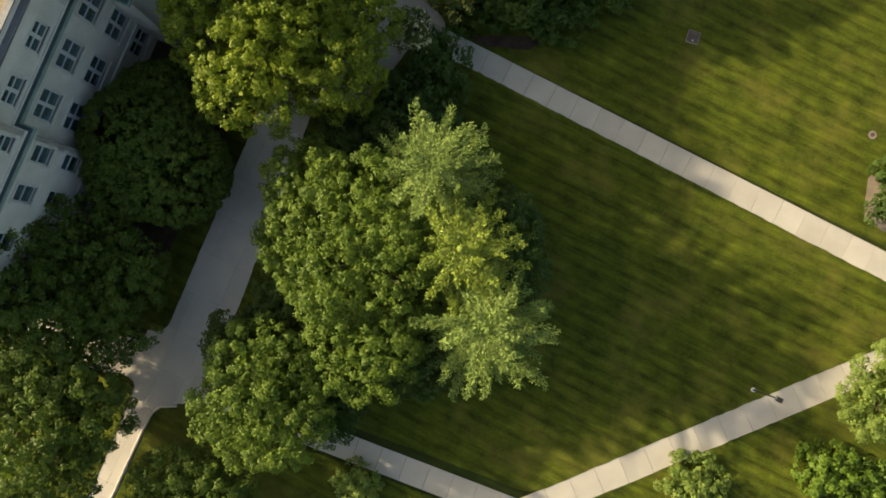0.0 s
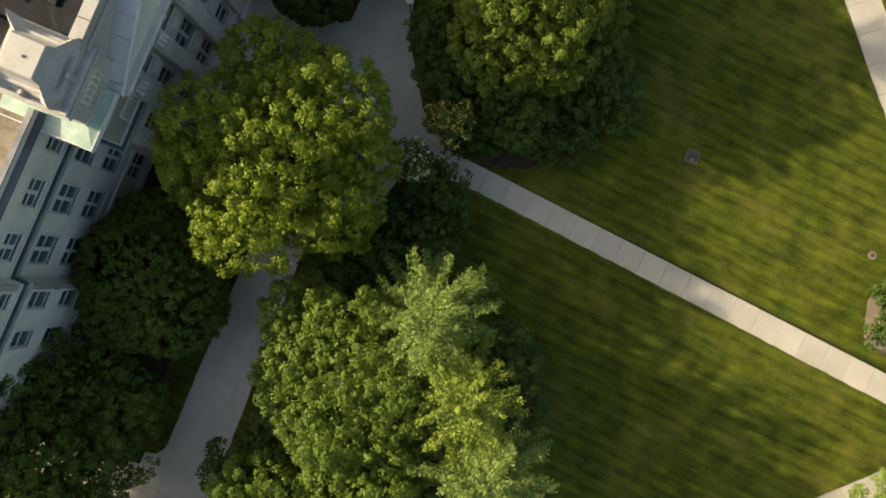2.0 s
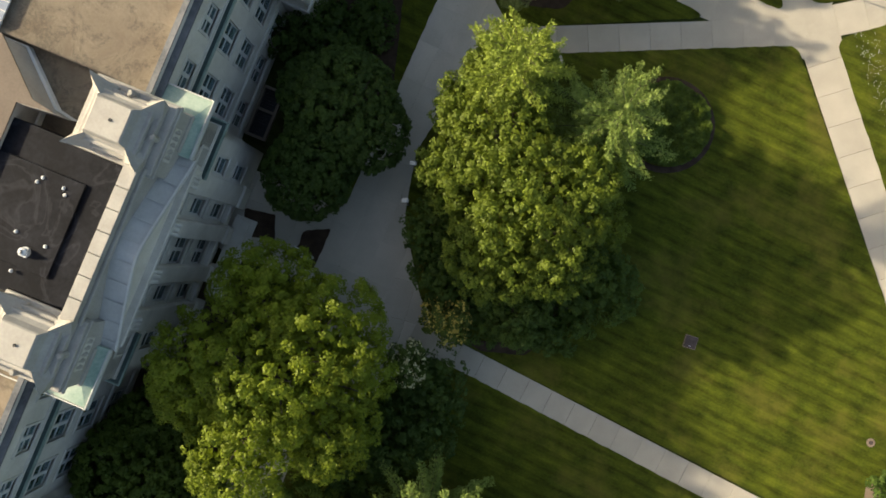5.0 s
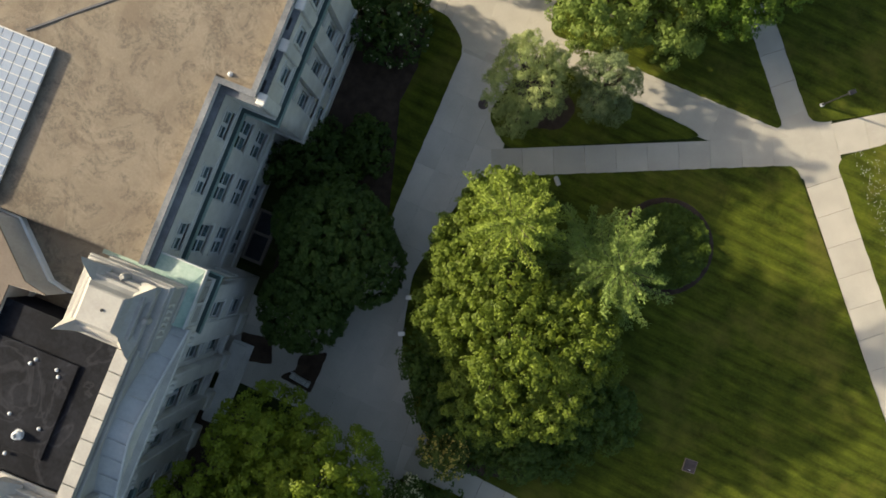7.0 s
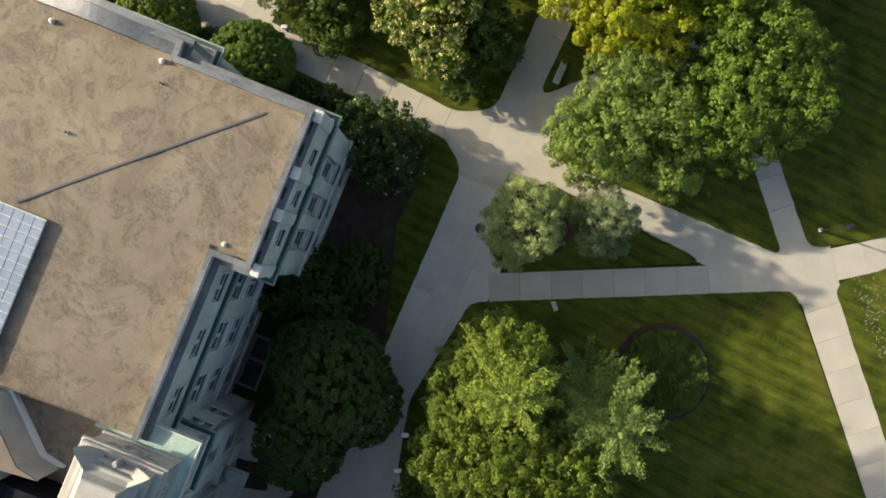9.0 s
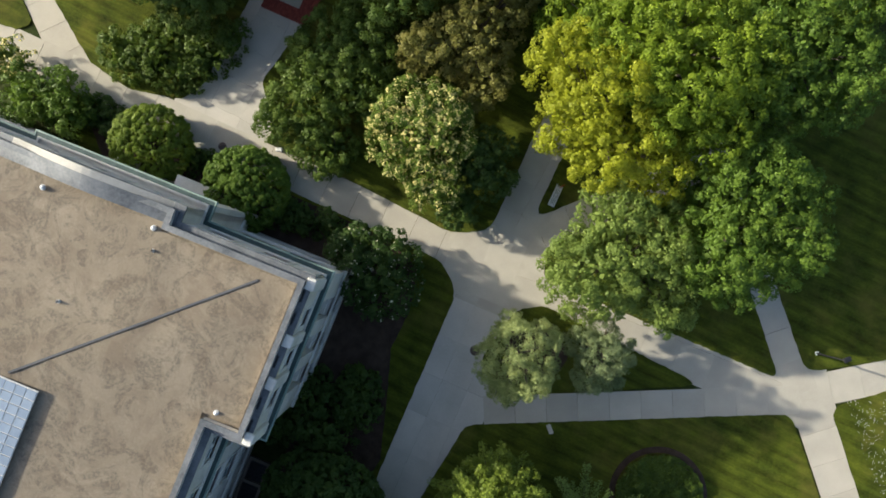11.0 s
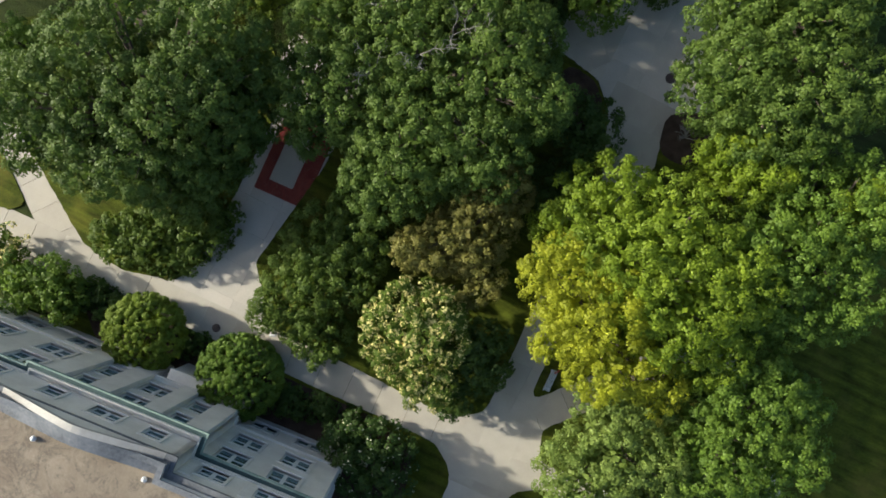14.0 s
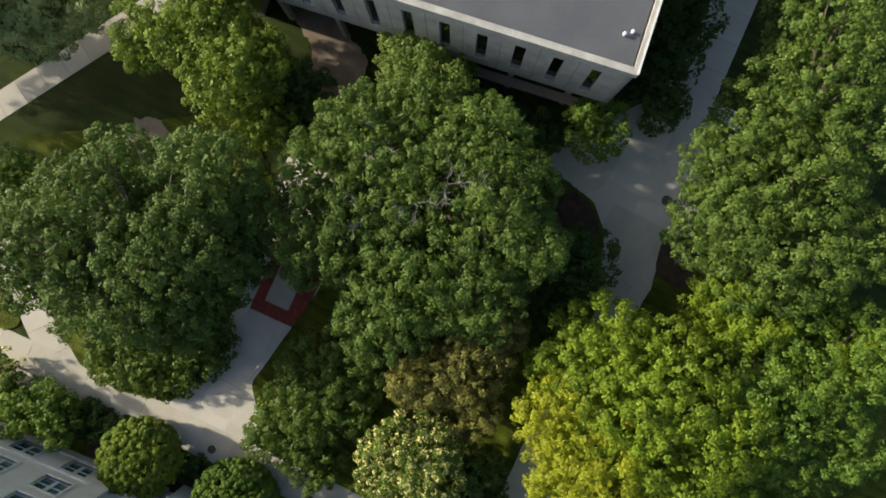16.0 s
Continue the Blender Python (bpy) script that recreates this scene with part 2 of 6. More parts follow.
BRICK = material("red_paver", (0.16, 0.030, 0.022), (0.27, 0.060, 0.042), 1.5, 12, 0.85, 0.15, vary=0.18)
BARK = material("bark", (0.05, 0.038, 0.028), (0.13, 0.105, 0.08), 2.0, 14, 0.95, 0.8)
DEADWOOD = material("dead_wood", (0.15, 0.138, 0.122), (0.25, 0.235, 0.21), 2.0, 14, 0.9, 0.4)
IRON = material("cast_iron", (0.045, 0.034, 0.032), (0.10, 0.075, 0.07), 3, 20, 0.7, 0.3)
PANEL = material("precast_panel", (0.27, 0.258, 0.232), (0.44, 0.42, 0.385), 0.9, 5, 0.85, 0.2)
SOLAR = material("solar_cell", (0.17, 0.215, 0.29), (0.24, 0.29, 0.37), 0.6, 4, 0.25, 0.0, spec=0.6, vary=0.04)
# Dark fill behind windows: the gloom of rooms is put into its colour.
ROOM = material("painted_dim_interior", (0.03, 0.03, 0.03), (0.06, 0.058, 0.055), 1, 6, 0.9, 0.0)
PLAIN_WHITE = material("white_enamel", (0.68, 0.68, 0.66), (0.8, 0.8, 0.78), 2, 9, 0.4, 0.0)
RED = material("red_enamel", (0.38, 0.03, 0.02), (0.5, 0.05, 0.03), 2, 9, 0.4, 0.0)

LEAVES = {
    "gold": leaf_material("gold_green_leaves", (0.095, 0.14, 0.011), (0.26, 0.32, 0.024)),
    "yellow": leaf_material("yellow_leaves", (0.155, 0.185, 0.010), (0.40, 0.425, 0.02)),
    "bright": leaf_material("bright_leaves", (0.095, 0.154, 0.011), (0.262, 0.345, 0.021)),
    "lime": leaf_material("lime_leaves", (0.085, 0.14, 0.012), (0.23, 0.30, 0.03)),
    "mid": leaf_material("green_leaves", (0.066, 0.115, 0.014), (0.19, 0.265, 0.035)),
    "olive": leaf_material("yellowish_green_leaves", (0.072, 0.110, 0.012), (0.205, 0.262, 0.03)),
    "green": leaf_material("fresh_leaves", (0.062, 0.118, 0.013), (0.172, 0.258, 0.031)),
    "deep": leaf_material("grey_green_leaves", (0.046, 0.087, 0.012), (0.16, 0.23, 0.037)),
    "sombre": leaf_material("blue_green_leaves", (0.042, 0.079, 0.012), (0.142, 0.207, 0.035)),
    "leafy": leaf_material("plain_green_leaves", (0.048, 0.088, 0.011), (0.145, 0.205, 0.028)),
    "dark": leaf_material("dark_leaves", (0.03, 0.064, 0.012), (0.096, 0.152, 0.026)),
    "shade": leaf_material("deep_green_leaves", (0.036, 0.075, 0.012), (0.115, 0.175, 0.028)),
    "soft": leaf_material("soft_leaves", (0.108, 0.165, 0.028), (0.25, 0.32, 0.07)),
    "grey": leaf_material("silver_leaves", (0.20, 0.245, 0.085), (0.42, 0.47, 0.185)),
    "sage": leaf_material("sage_leaves", (0.13, 0.17, 0.075), (0.29, 0.345, 0.165)),
    "brown": leaf_material("bronze_leaves", (0.102, 0.108, 0.018), (0.258, 0.238, 0.057)),
    "flower": leaf_material("flowering_leaves", (0.06, 0.105, 0.012), (0.17, 0.23, 0.03), tip=(0.74, 0.66, 0.27), tip_share=0.6),
    "bloom": leaf_material("blooming_leaves", (0.07, 0.10, 0.016), (0.18, 0.215, 0.04), tip=(0.70, 0.54, 0.13), tip_share=0.6),
    "white": leaf_material("white_blossom_leaves", (0.05, 0.085, 0.018), (0.13, 0.18, 0.035), tip=(0.74, 0.68, 0.42), tip_share=0.7),
    "dark_white": leaf_material("dark_leaves_with_blossom", (0.026, 0.058, 0.012), (0.085, 0.14, 0.025), tip=(0.74, 0.70, 0.5), tip_share=0.06),
    "needle": leaf_material("needle_sprays", (0.13, 0.20, 0.04), (0.30, 0.39, 0.095), 0.3),
    "needle_gold": leaf_material("pale_needle_sprays", (0.15, 0.21, 0.03), (0.33, 0.405, 0.06), 0.3),
}


# ---- building blocks ----
def finish(name, bm, mat, parent=None, label=""):
    me = bpy.data.meshes.new(name)
    bmesh.ops.recalc_face_normals(bm, faces=bm.faces)
    bm.to_mesh(me)
    bm.free()
    me.materials.append(mat)
    ob = new(name, me)
    if parent:
        ob.parent = parent
    return tagged(ob, label)


def part(name, bm, mat, parent, label=""):
    return finish(name, bm, mat, parent, label)


def empty(name, m, label, category, group="", kind=""):
    ob = new(name)
    ob.empty_display_size = 0.3
    ob.matrix_world = m
    return tagged(ob, label, category, group, kind)


def box(bm, x0, x1, y0, y1, z0, z1, bevel=0.0):
    vs = [bm.verts.new((x, y, z)) for z in (z0, z1) for y in (y0, y1) for x in (x0, x1)]
    fs = [bm.faces.new([vs[i] for i in f]) for f in ((0, 2, 3, 1), (4, 5, 7, 6), (0, 1, 5, 4), (2, 6, 7, 3), (0, 4, 6, 2), (1, 3, 7, 5))]
    if bevel:
        edges = list({e for f in fs for e in f.edges})
        bmesh.ops.bevel(bm, geom=edges, offset=bevel, segments=1, affect="EDGES")
    return vs


def boxes(*dims, bevel=0.0):
    bm = bmesh.new()
    for d in dims:
        box(bm, *d, bevel=bevel)
    return bm


def prism(bm, pts, z0, z1):
    """An upright prism over a plan outline."""
    lo = [bm.verts.new((x, y, z0)) for x, y in pts]
    hi = [bm.verts.new((x, y, z1)) for x, y in pts]
    bm.faces.new(hi)
    bm.faces.new(lo[::-1])
    for i in range(len(pts)):
        j = (i + 1) % len(pts)
        bm.faces.new((lo[i], lo[j], hi[j], hi[i]))


def tube(bm, pts, radii, sides=8, cap=True):
    """A tapered tube along points."""
    rings = []
    for i, p in enumerate(pts):
        a, b = Vector([float(c) for c in pts[max(i - 1, 0)]]), Vector([float(c) for c in pts[min(i + 1, len(pts) - 1)]])
        d = (b - a).normalized()
        s = d.orthogonal().normalized()
        if abs(d.z) < 0.99:
            s = d.cross(Vector((0, 0, 1))).normalized()
        t = d.cross(s)
        p = Vector([float(c) for c in p])
        rings.append([bm.verts.new(p + float(radii[i]) * (math.cos(k * 2 * math.pi / sides) * s + math.sin(k * 2 * math.pi / sides) * t)) for k in range(sides)])
    for r0, r1 in zip(rings, rings[1:]):
        for k in range(sides):
            bm.faces.new((r0[k], r0[(k + 1) % sides], r1[(k + 1) % sides], r1[k]))
    if cap:
        bm.faces.new(rings[0][::-1])
        bm.faces.new(rings[-1])


def rounded(corners, step=0.35, jitter=0.0, rng=None):
    """A plan outline from corners (x, y, radius), each rounded off."""
    pts = []
    n = len(corners)
    for i in range(n):
        p = Vector(corners[i][:2])
        r = corners[i][2] if len(corners[i]) > 2 else 0
        a, b = Vector(corners[i - 1][:2]) - p, Vector(corners[(i + 1) % n][:2]) - p
        if r <= 0:
            pts.append(p)
            continue
        half = a.angle(b) / 2
        cut = min(r / math.tan(half), 0.45 * a.length, 0.45 * b.length)
        p0, p1 = p + a.normalized() * cut, p + b.normalized() * cut
        k = max(4, int(r * 4))
        for j in range(k + 1):
            t = j / k
            pts.append((1 - t) ** 2 * p0 + 2 * t * (1 - t) * p + t * t * p1)
    if jitter:
        fine = []
        for i in range(len(pts)):
            a, b = pts[i], pts[(i + 1) % len(pts)]
            k = min(80, max(1, int((b - a).length / step)))
            for j in range(k):
                q = a.lerp(b, j / k)
                fine.append(Vector((q.x + rng.uniform(-jitter, jitter), q.y + rng.uniform(-jitter, jitter))))
        pts = fine
    return [(p.x, p.y) for p in pts]


# ---- ground, lawns, paving ----
bm = bmesh.new()
vs = [bm.verts.new(c) for c in ((-2500, -2500, -0.05), (2500, -2500, -0.05), (2500, 2500, -0.05), (-2500, 2500, -0.05))]
bm.faces.new(vs)
tagged(finish("ground", bm, GROUND), "rough grass and shaded soil under trees", "ground", kind="structure")

edge_rng = random.Random(5)


def lawn(corners, mat=GRASS, top=0.045, name="lawn", label="mown green lawn with mowing stripes", jitter=0.035):
    bm = bmesh.new()
    pts = rounded(corners, 0.3, jitter, edge_rng)
    lo = [bm.verts.new((x, y, -0.03)) for x, y in pts]
    hi = [bm.verts.new((x, y, top)) for x, y in pts]
    bm.faces.new(hi)
    for i in range(len(pts)):
        j = (i + 1) % len(pts)
        bm.faces.new((lo[i], lo[j], hi[j], hi[i]))
    bmesh.ops.triangulate(bm, faces=[f for f in bm.faces if len(f.verts) > 4])
    return tagged(finish(name, bm, mat), label, name, kind="structure")


SHADY = "dark shaded lawn under trees"
lawn([(-9.5, 12.9, 0.8), (-5.6, 13.2, 1.0), (-2.6, 17.3, 1.2), (1.68, 15.6), (37, -2.6, 0.8), (6.3, -15.5, 3.0), (-16.8, -7.1, 1.2), (-10.0, 12.0)])
lawn([(40, -1.5, 1), (26.35, 39.95, 1.1), (2.6, 39.15, 1.3), (-1.9, 32, 3), (-2.8, 27, 4), (-1.5, 20.8, 2.5), (1.0, 18.0, 1.0)])
lawn([(29.2, 40.4, 1.0), (60, 49.6), (60, -40), (42.05, 0)])
lawn([(19.9, 42.05, 0.4), (5.0, 41.25, 1.5), (3.6, 43.8, 1.5), (6.3, 47.6, 2.0), (8.4, 47.9, 1.5)], label="small triangular lawn island under willows")
lawn([(25.5, 42.5, 0.4), (8.3, 49.9, 0.9), (8.6, 52.2, 0.8), (20.8, 57.3, 0.8)], label=SHADY)
lawn([(27.45, 43.0, 1.2), (60, 48), (60, 72), (20.3, 65)], label=SHADY)
lawn([(7.5, 54.2, 0.6), (24, 61.2, 0.5), (26, 75.4, 0.5), (18, 75.4, 1.3), (17.0, 71.5, 2), (13, 65.5, 2)], label=SHADY)
lawn([(-11.4, 60.0, 1.5), (1.5, 53.3, 2), (4.4, 53.4, 1.5), (8.0, 61.1, 2), (13.1, 70.3, 1), (13.6, 75.8, 2), (12.9, 77.9, 1.5), (10.8, 79.6, 1.5), (2, 84, 1), (-3.5, 79, 1), (-7.4, 71.6), (-12.5, 64.6, 1)], label=SHADY)
lawn([(-27, 64.1), (0.8, 51.25, 2.4), (1.95, 48.9, 2.2), (-7.2, 27.8, 0.6), (-12.5, 30.0, 0.5), (-8.5, 41), (-6.0, 50), (-26, 58.5)], label="narrow lawn between walkway and planting bed")
lawn([(-10.2, 21.4, 0.6), (-20.4, -4.2, 1.2), (-32, -1.5, 0.5), (-26, 12), (-17.5, 23.4, 0.5)], label=SHADY)
lawn([(-22.2, -7.3, 1), (-25.9, -16.5), (-45, -25), (-45, -6)], label=SHADY)
lawn([(-18.8, -9.2, 0.6), (5.3, -18.0, 2), (45, -1.5), (45, -60), (-40, -60), (-24.3, -17.2), (-21.0, -9.5, 0.9)])
lawn([(-30.2, 74.5), (-25.4, 66.1, 1), (-22.5, 64.1, 1.5), (-18.5, 63.3, 1), (-16.8, 64.5, 1), (-13.4, 70.9), (-10.0, 77.5, 1), (-13, 85), (-30, 83)])
lawn([(-45, 80), (-32.4, 75), (-29.7, 69.0, 0.6), (-31, 68.6, 0.6), (-45, 73.7)])

BED = "brown bark mulch planting bed beside the building"
lawn([(-26, 63.2, 0.5), (-3.2, 52.9, 1.5), (-0.9, 50.6, 1.2), (-1.6, 47.3, 1.0), (-2.9, 44.8, 1.0), (-3.3, 40.2, 1.0), (-3.7, 36.6, 0.6), (-8.2, 29.2, 0.8), (-12.8, 31.0), (-9, 42), (-6, 50), (-24, 58)], MULCH, 0.075, "planting_bed", BED)
lawn([(-11.6, 20.3, 0.8), (-22.6, -3.2, 0.8), (-31, 0), (-27, 8), (-18, 24, 0.5)], MULCH, 0.075, "planting_bed", BED)
lawn([(-9.5, 23.2, 0.15), (-8.2, 26.2, 0.2), (-10.4, 26.0, 0.5), (-10.5, 25.0, 0.6), (-11.9, 24.4, 0.2)], MULCH, 0.08, "planting_bed", "small mulch bed with plants by the entrance walk")
lawn([(-14.7, 27.7, 0.2), (-12.4, 27.2, 0.2), (-12.4, 25.3, 0.2), (-14.6, 25.6, 0.2)], MULCH, 0.08, "planting_bed", "square mulch bed by the entrance walk")
# Dark patch painted for the shaded willow twigs, in the mulch material.
lawn([(6.0, 46.6, 0.8), (8.8, 46.6, 0.8), (10.3, 44.2, 1.0), (9.0, 42.6, 1.0), (5.4, 43.0, 1.0)], MULCH, 0.06, "planting_bed", "dark brown patch painted for shade among the willow twigs")
lawn([(1.3, 18.0, 0.8), (7.8, 17.9, 0.8), (6.0, 16.9), (3.0, 17.2, 0.3)], MULCH, 0.065, "planting_bed", "mulch bed edge under dense shrubs")
lawn([(-22.4, 82.4, 0.7), (-21.2, 84.3, 0.7), (-19.4, 84.5, 0.8), (-18.6, 83.2, 0.6), (-19.6, 82.0, 0.6), (-20.8, 80.9, 0.7)], SOIL, 0.06, "bare_soil", "bare tan soil under thin trees", 0.22)
lawn([(-10.2, 92.6, 0.6), (-9.0, 97, 0.5), (-5.5, 97, 0.5), (-6.3, 92.0, 1.0), (-3.8, 88.6, 1.2), (-4.2, 84.5, 0.8), (-7.8, 84.5, 0.8), (-8.0, 90.0, 1.2)], SOIL, 0.055, "bare_soil", "worn tan dirt path between trees", 0.12)
lawn([(21.9, 75.4, 1.0), (17.9, 75.4, 1.3), (17.1, 72.5, 1.5), (19.5, 71.3, 1.0)], MULCH, 0.075, "planting_bed", "mulch island tip at the plaza")
lawn([(13.3, 75.8, 1.8), (12.7, 77.8, 1.3), (10.6, 79.3, 1.2), (9.5, 77.0, 0.8), (11.8, 73.2, 0.8)], MULCH, 0.075, "planting_bed", "curved mulch bed at the plaza")
lawn([(31.0, 8.0, 0.8), (30.6, 4.4, 1.0), (33, 3, 0.5), (34, 7, 0.5)], SOIL, 0.065, "planting_bed", "mulch bed round low shrubs")

# ---- trees and shrubs ----
def quads_mesh(name, v, quads, mat):
    me = bpy.data.meshes.new(name)
    n = len(quads)
    me.vertices.add(len(v))
    me.vertices.foreach_set("co", v.astype(np.float32).ravel())
    me.loops.add(4 * n)
    me.loops.foreach_set("vertex_index", quads.astype(np.int32).ravel())
    me.polygons.add(n)
    me.polygons.foreach_set("loop_start", np.arange(0, 4 * n, 4, dtype=np.int32))
    me.polygons.foreach_set("loop_total", np.full(n, 4, dtype=np.int32))
    me.update(calc_edges=True)
    me.materials.append(mat)
    return me


def unit(a):
    return a / np.maximum(np.linalg.norm(a, axis=-1, keepdims=True), 1e-6)


def leaf_quads(rng, c, normal, size, aspect, along=None):
    """Folded rhombic leaves at the places c."""
    n = len(c)
    nrm = unit(normal)
    t = along if along is not None else rng.normal(size=(n, 3))
    t = unit(t - (t * nrm).sum(1, keepdims=True) * nrm)
    b = np.cross(nrm, t)
    s = np.reshape(size, (-1, 1)) * rng.uniform(0.65, 1.35, (n, 1))
    v = np.stack([c - t * s * 0.5, c + b * s * aspect * 0.5 + nrm * s * 0.12, c + t * s * 0.5, c - b * s * aspect * 0.5 + nrm * s * 0.12], 1)
    return v.reshape(-1, 3), np.arange(4 * n).reshape(n, 4)


def crown_leaves(rng, lobes, leaf, clump, per, droop=0.0, rough=0.34):
    """Leaf places and facings: clumps over the lobes' upper and outer surface, with a thinner inner layer."""
    places, facing, scale = [], [], []
    lob = np.array(lobes)
    flat = 0.82
    high = np.maximum(flat * lob[:, 3], np.where(lob[:, 2] > 5.5, 0.37, 0.3) * lob[:, 2])
    cz = np.maximum(lob[:, 2] - high, 0.3 * lob[:, 2])
    for i, (x, y, zt, r) in enumerate(lobes):
        c = np.array([x, y, cz[i]])
        rv = np.array([r, r, zt - cz[i]])
        k = max(8, int(5.2 * r * (r + zt - cz[i]) * 0.5 / (clump * clump) * (0.60 if rough > 0.2 else 1.15)))
        d = unit(rng.normal(size=(3 * k, 3)))
        d = d[d[:, 2] > -0.55][:k]
        p = c + d * rv * (1.08 - rough * rng.uniform(0, 1, (len(d), 1)) ** 1.6)
        keep = np.ones(len(p), bool)
        for j in range(len(lobes)):
            if j != i:
                q = (p - [lob[j, 0], lob[j, 1], cz[j]]) / [lob[j, 3], lob[j, 3], lob[j, 2] - cz[j]]
                keep &= np.linalg.norm(q, axis=1) > 0.80
        p, d = p[keep], d[keep]
        rc = clump * rng.uniform(0.5, 1.3, len(p))
        for pc, dc, rr in zip(p, d, rc):
            m = max(6, int(per * (rr / clump) ** 2))
            o = unit(rng.normal(size=(m, 3)) + dc * 0.55 + np.array([0, 0, 0.35]))
            places.append(pc + o * rr * rng.uniform(0.55, 1.05, (m, 1)) * [1, 1, 0.75])
            facing.append(o * 0.8 + rng.normal(size=(m, 3)) * 0.35 + [0, 0, 0.5 - droop])
            scale.append(np.ones(m))
        m = int(75 * r * r)
        o = unit(rng.normal(size=(m, 3)))
        places.append(c + o * rv * rng.uniform(0.35, 0.70 if rough > 0.2 else 0.86, (m, 1)))
        facing.append(rng.normal(size=(m, 3)) * 0.7 + [0, 0, 0.8])
        scale.append(np.full(m, min(2.4, 0.45 / leaf)))
    c = np.concatenate(places)
    c[:, 2] = np.maximum(c[:, 2], 0.12)
    return c, np.concatenate(facing), np.concatenate(scale)


SORTS = {  # leaf length, breadth, clump radius, leaves a clump
    "maple": (0.168, 0.74, 0.43, 62),
    "shrub_tree": (0.20, 0.72, 0.38, 34),
    "willow": (0.26, 0.17, 0.30, 60),
    "topiary": (0.14, 0.75, 0.22, 50),
    "dense": (0.18, 0.72, 0.30, 34),
    "ornamental": (0.168, 0.72, 0.40, 62),
}
TREE_NO = [0]


def tree(name, sort, palette, lobes, label, category="tree", group="", bare=()):
    """A tree: tapered trunk, a limb to each lobe, and a crown of leaves."""
    TREE_NO[0] += 1
    rng = np.random.default_rng(100 + TREE_NO[0])
    lob = np.array(lobes)
    w = lob[:, 3] ** 2
    bx, by = (lob[:, 0] * w).sum() / w.sum(), (lob[:, 1] * w).sum() / w.sum()
    top = lob[:, 2].max()
    ob = empty(name, pose(bx, by, 0), label, category, group)
    local = [(x - bx, y - by, z, r) for x, y, z, r in lobes]
    girth = 0.035 * top + 0.02
    fork = 0.32 * top
    bm = bmesh.new()
    lean = rng.normal(size=2) * 0.15
    tube(bm, [(0, 0, -0.03), (0, 0, 0.25), (lean[0] * 0.5, lean[1] * 0.5, fork * 0.6), (lean[0], lean[1], fork), (lean[0], lean[1], fork + 0.25 * top)], [girth * 1.5, girth * 1.1, girth * 0.95, girth * 0.85, girth * 0.35], 10)
    part("trunk", bm, BARK, ob)
    for x, y, z, r in local:
        end = (x, y, max(z - 0.8 * r, 0.4 * z))
        mid_p = (lean[0] + 0.45 * (x - lean[0]), lean[1] + 0.45 * (y - lean[1]), fork + 0.6 * (end[2] - fork))
        bm = bmesh.new()
        tube(bm, [(lean[0], lean[1], fork * 0.95), mid_p, end], [girth * 0.55, girth * 0.35, girth * 0.1], 6)
        for _ in range(3):
            o = np.clip(rng.normal(size=3), -1, 1) * 0.8
            tube(bm, [mid_p, (0.5 * (mid_p[0] + x) + 0.3 * o[0] * r, 0.5 * (mid_p[1] + y) + 0.3 * o[1] * r, 0.5 * (mid_p[2] + end[2]) + 0.1 * r), (x + o[0] * 0.5 * r, y + o[1] * 0.5 * r, end[2] + 0.15 * r)], [girth * 0.25, girth * 0.16, girth * 0.05], 5)
        part("limb", bm, BARK, ob)
    for x, y, z in bare:
        x, y = x - bx, y - by
        for k in range(4):
            bm = bmesh.new()
            a = rng.uniform(0, 6.28)
            p = [(x, y, z - 1.4)]
            for j in range(5):
                a += rng.normal() * 0.5
                p.append((p[-1][0] + 0.32 * math.cos(a), p[-1][1] + 0.32 * math.sin(a), p[-1][2] + 0.42 - 0.04 * j))
            tube(bm, p, [0.035, 0.03, 0.026, 0.02, 0.014, 0.006], 5)
            for q in p[2:5]:
                for side in (-0.9, 0.8):
                    w = a + side + rng.normal() * 0.3
                    mid = (q[0] + 0.25 * math.cos(w), q[1] + 0.25 * math.sin(w), q[2] + 0.12)
                    tube(bm, [q, mid, (mid[0] + 0.25 * math.cos(w + 0.4), mid[1] + 0.25 * math.sin(w + 0.4), mid[2] + 0.1)], [0.016, 0.011, 0.004], 4)
            part("bare_twig", bm, DEADWOOD, ob, "leafless grey twig")
    leaf, aspect, clump, per = SORTS[sort]
    fills = []
    if sort in ("maple", "ornamental"):
        for i, a in enumerate(local):
            for b in local[:i]:
                r = min(a[3], b[3])
                if 0.9 * r < math.hypot(a[0] - b[0], a[1] - b[1]) < 1.15 * (a[3] + b[3]) and min(a[2], b[2]) > 4:
                    fills.append((0.5 * (a[0] + b[0]), 0.5 * (a[1] + b[1]), 0.80 * min(a[2], b[2]), 0.62 * r))
    c, f, s = crown_leaves(rng, local + fills, leaf, clump, per, 0.6 if sort == "willow" else 0.0, 0.14 if sort in ("topiary", "dense") else 0.34)
    along = None
    if sort == "willow":
        along = np.stack([c[:, 0] * 0.25, c[:, 1] * 0.25, -np.ones(len(c))], 1) + rng.normal(size=c.shape) * 0.45
    v, q = leaf_quads(rng, c, f, leaf * s, aspect, along)
    cr = new("crown", quads_mesh("crown", v, q, LEAVES[palette]))
    cr.parent = ob
    return ob


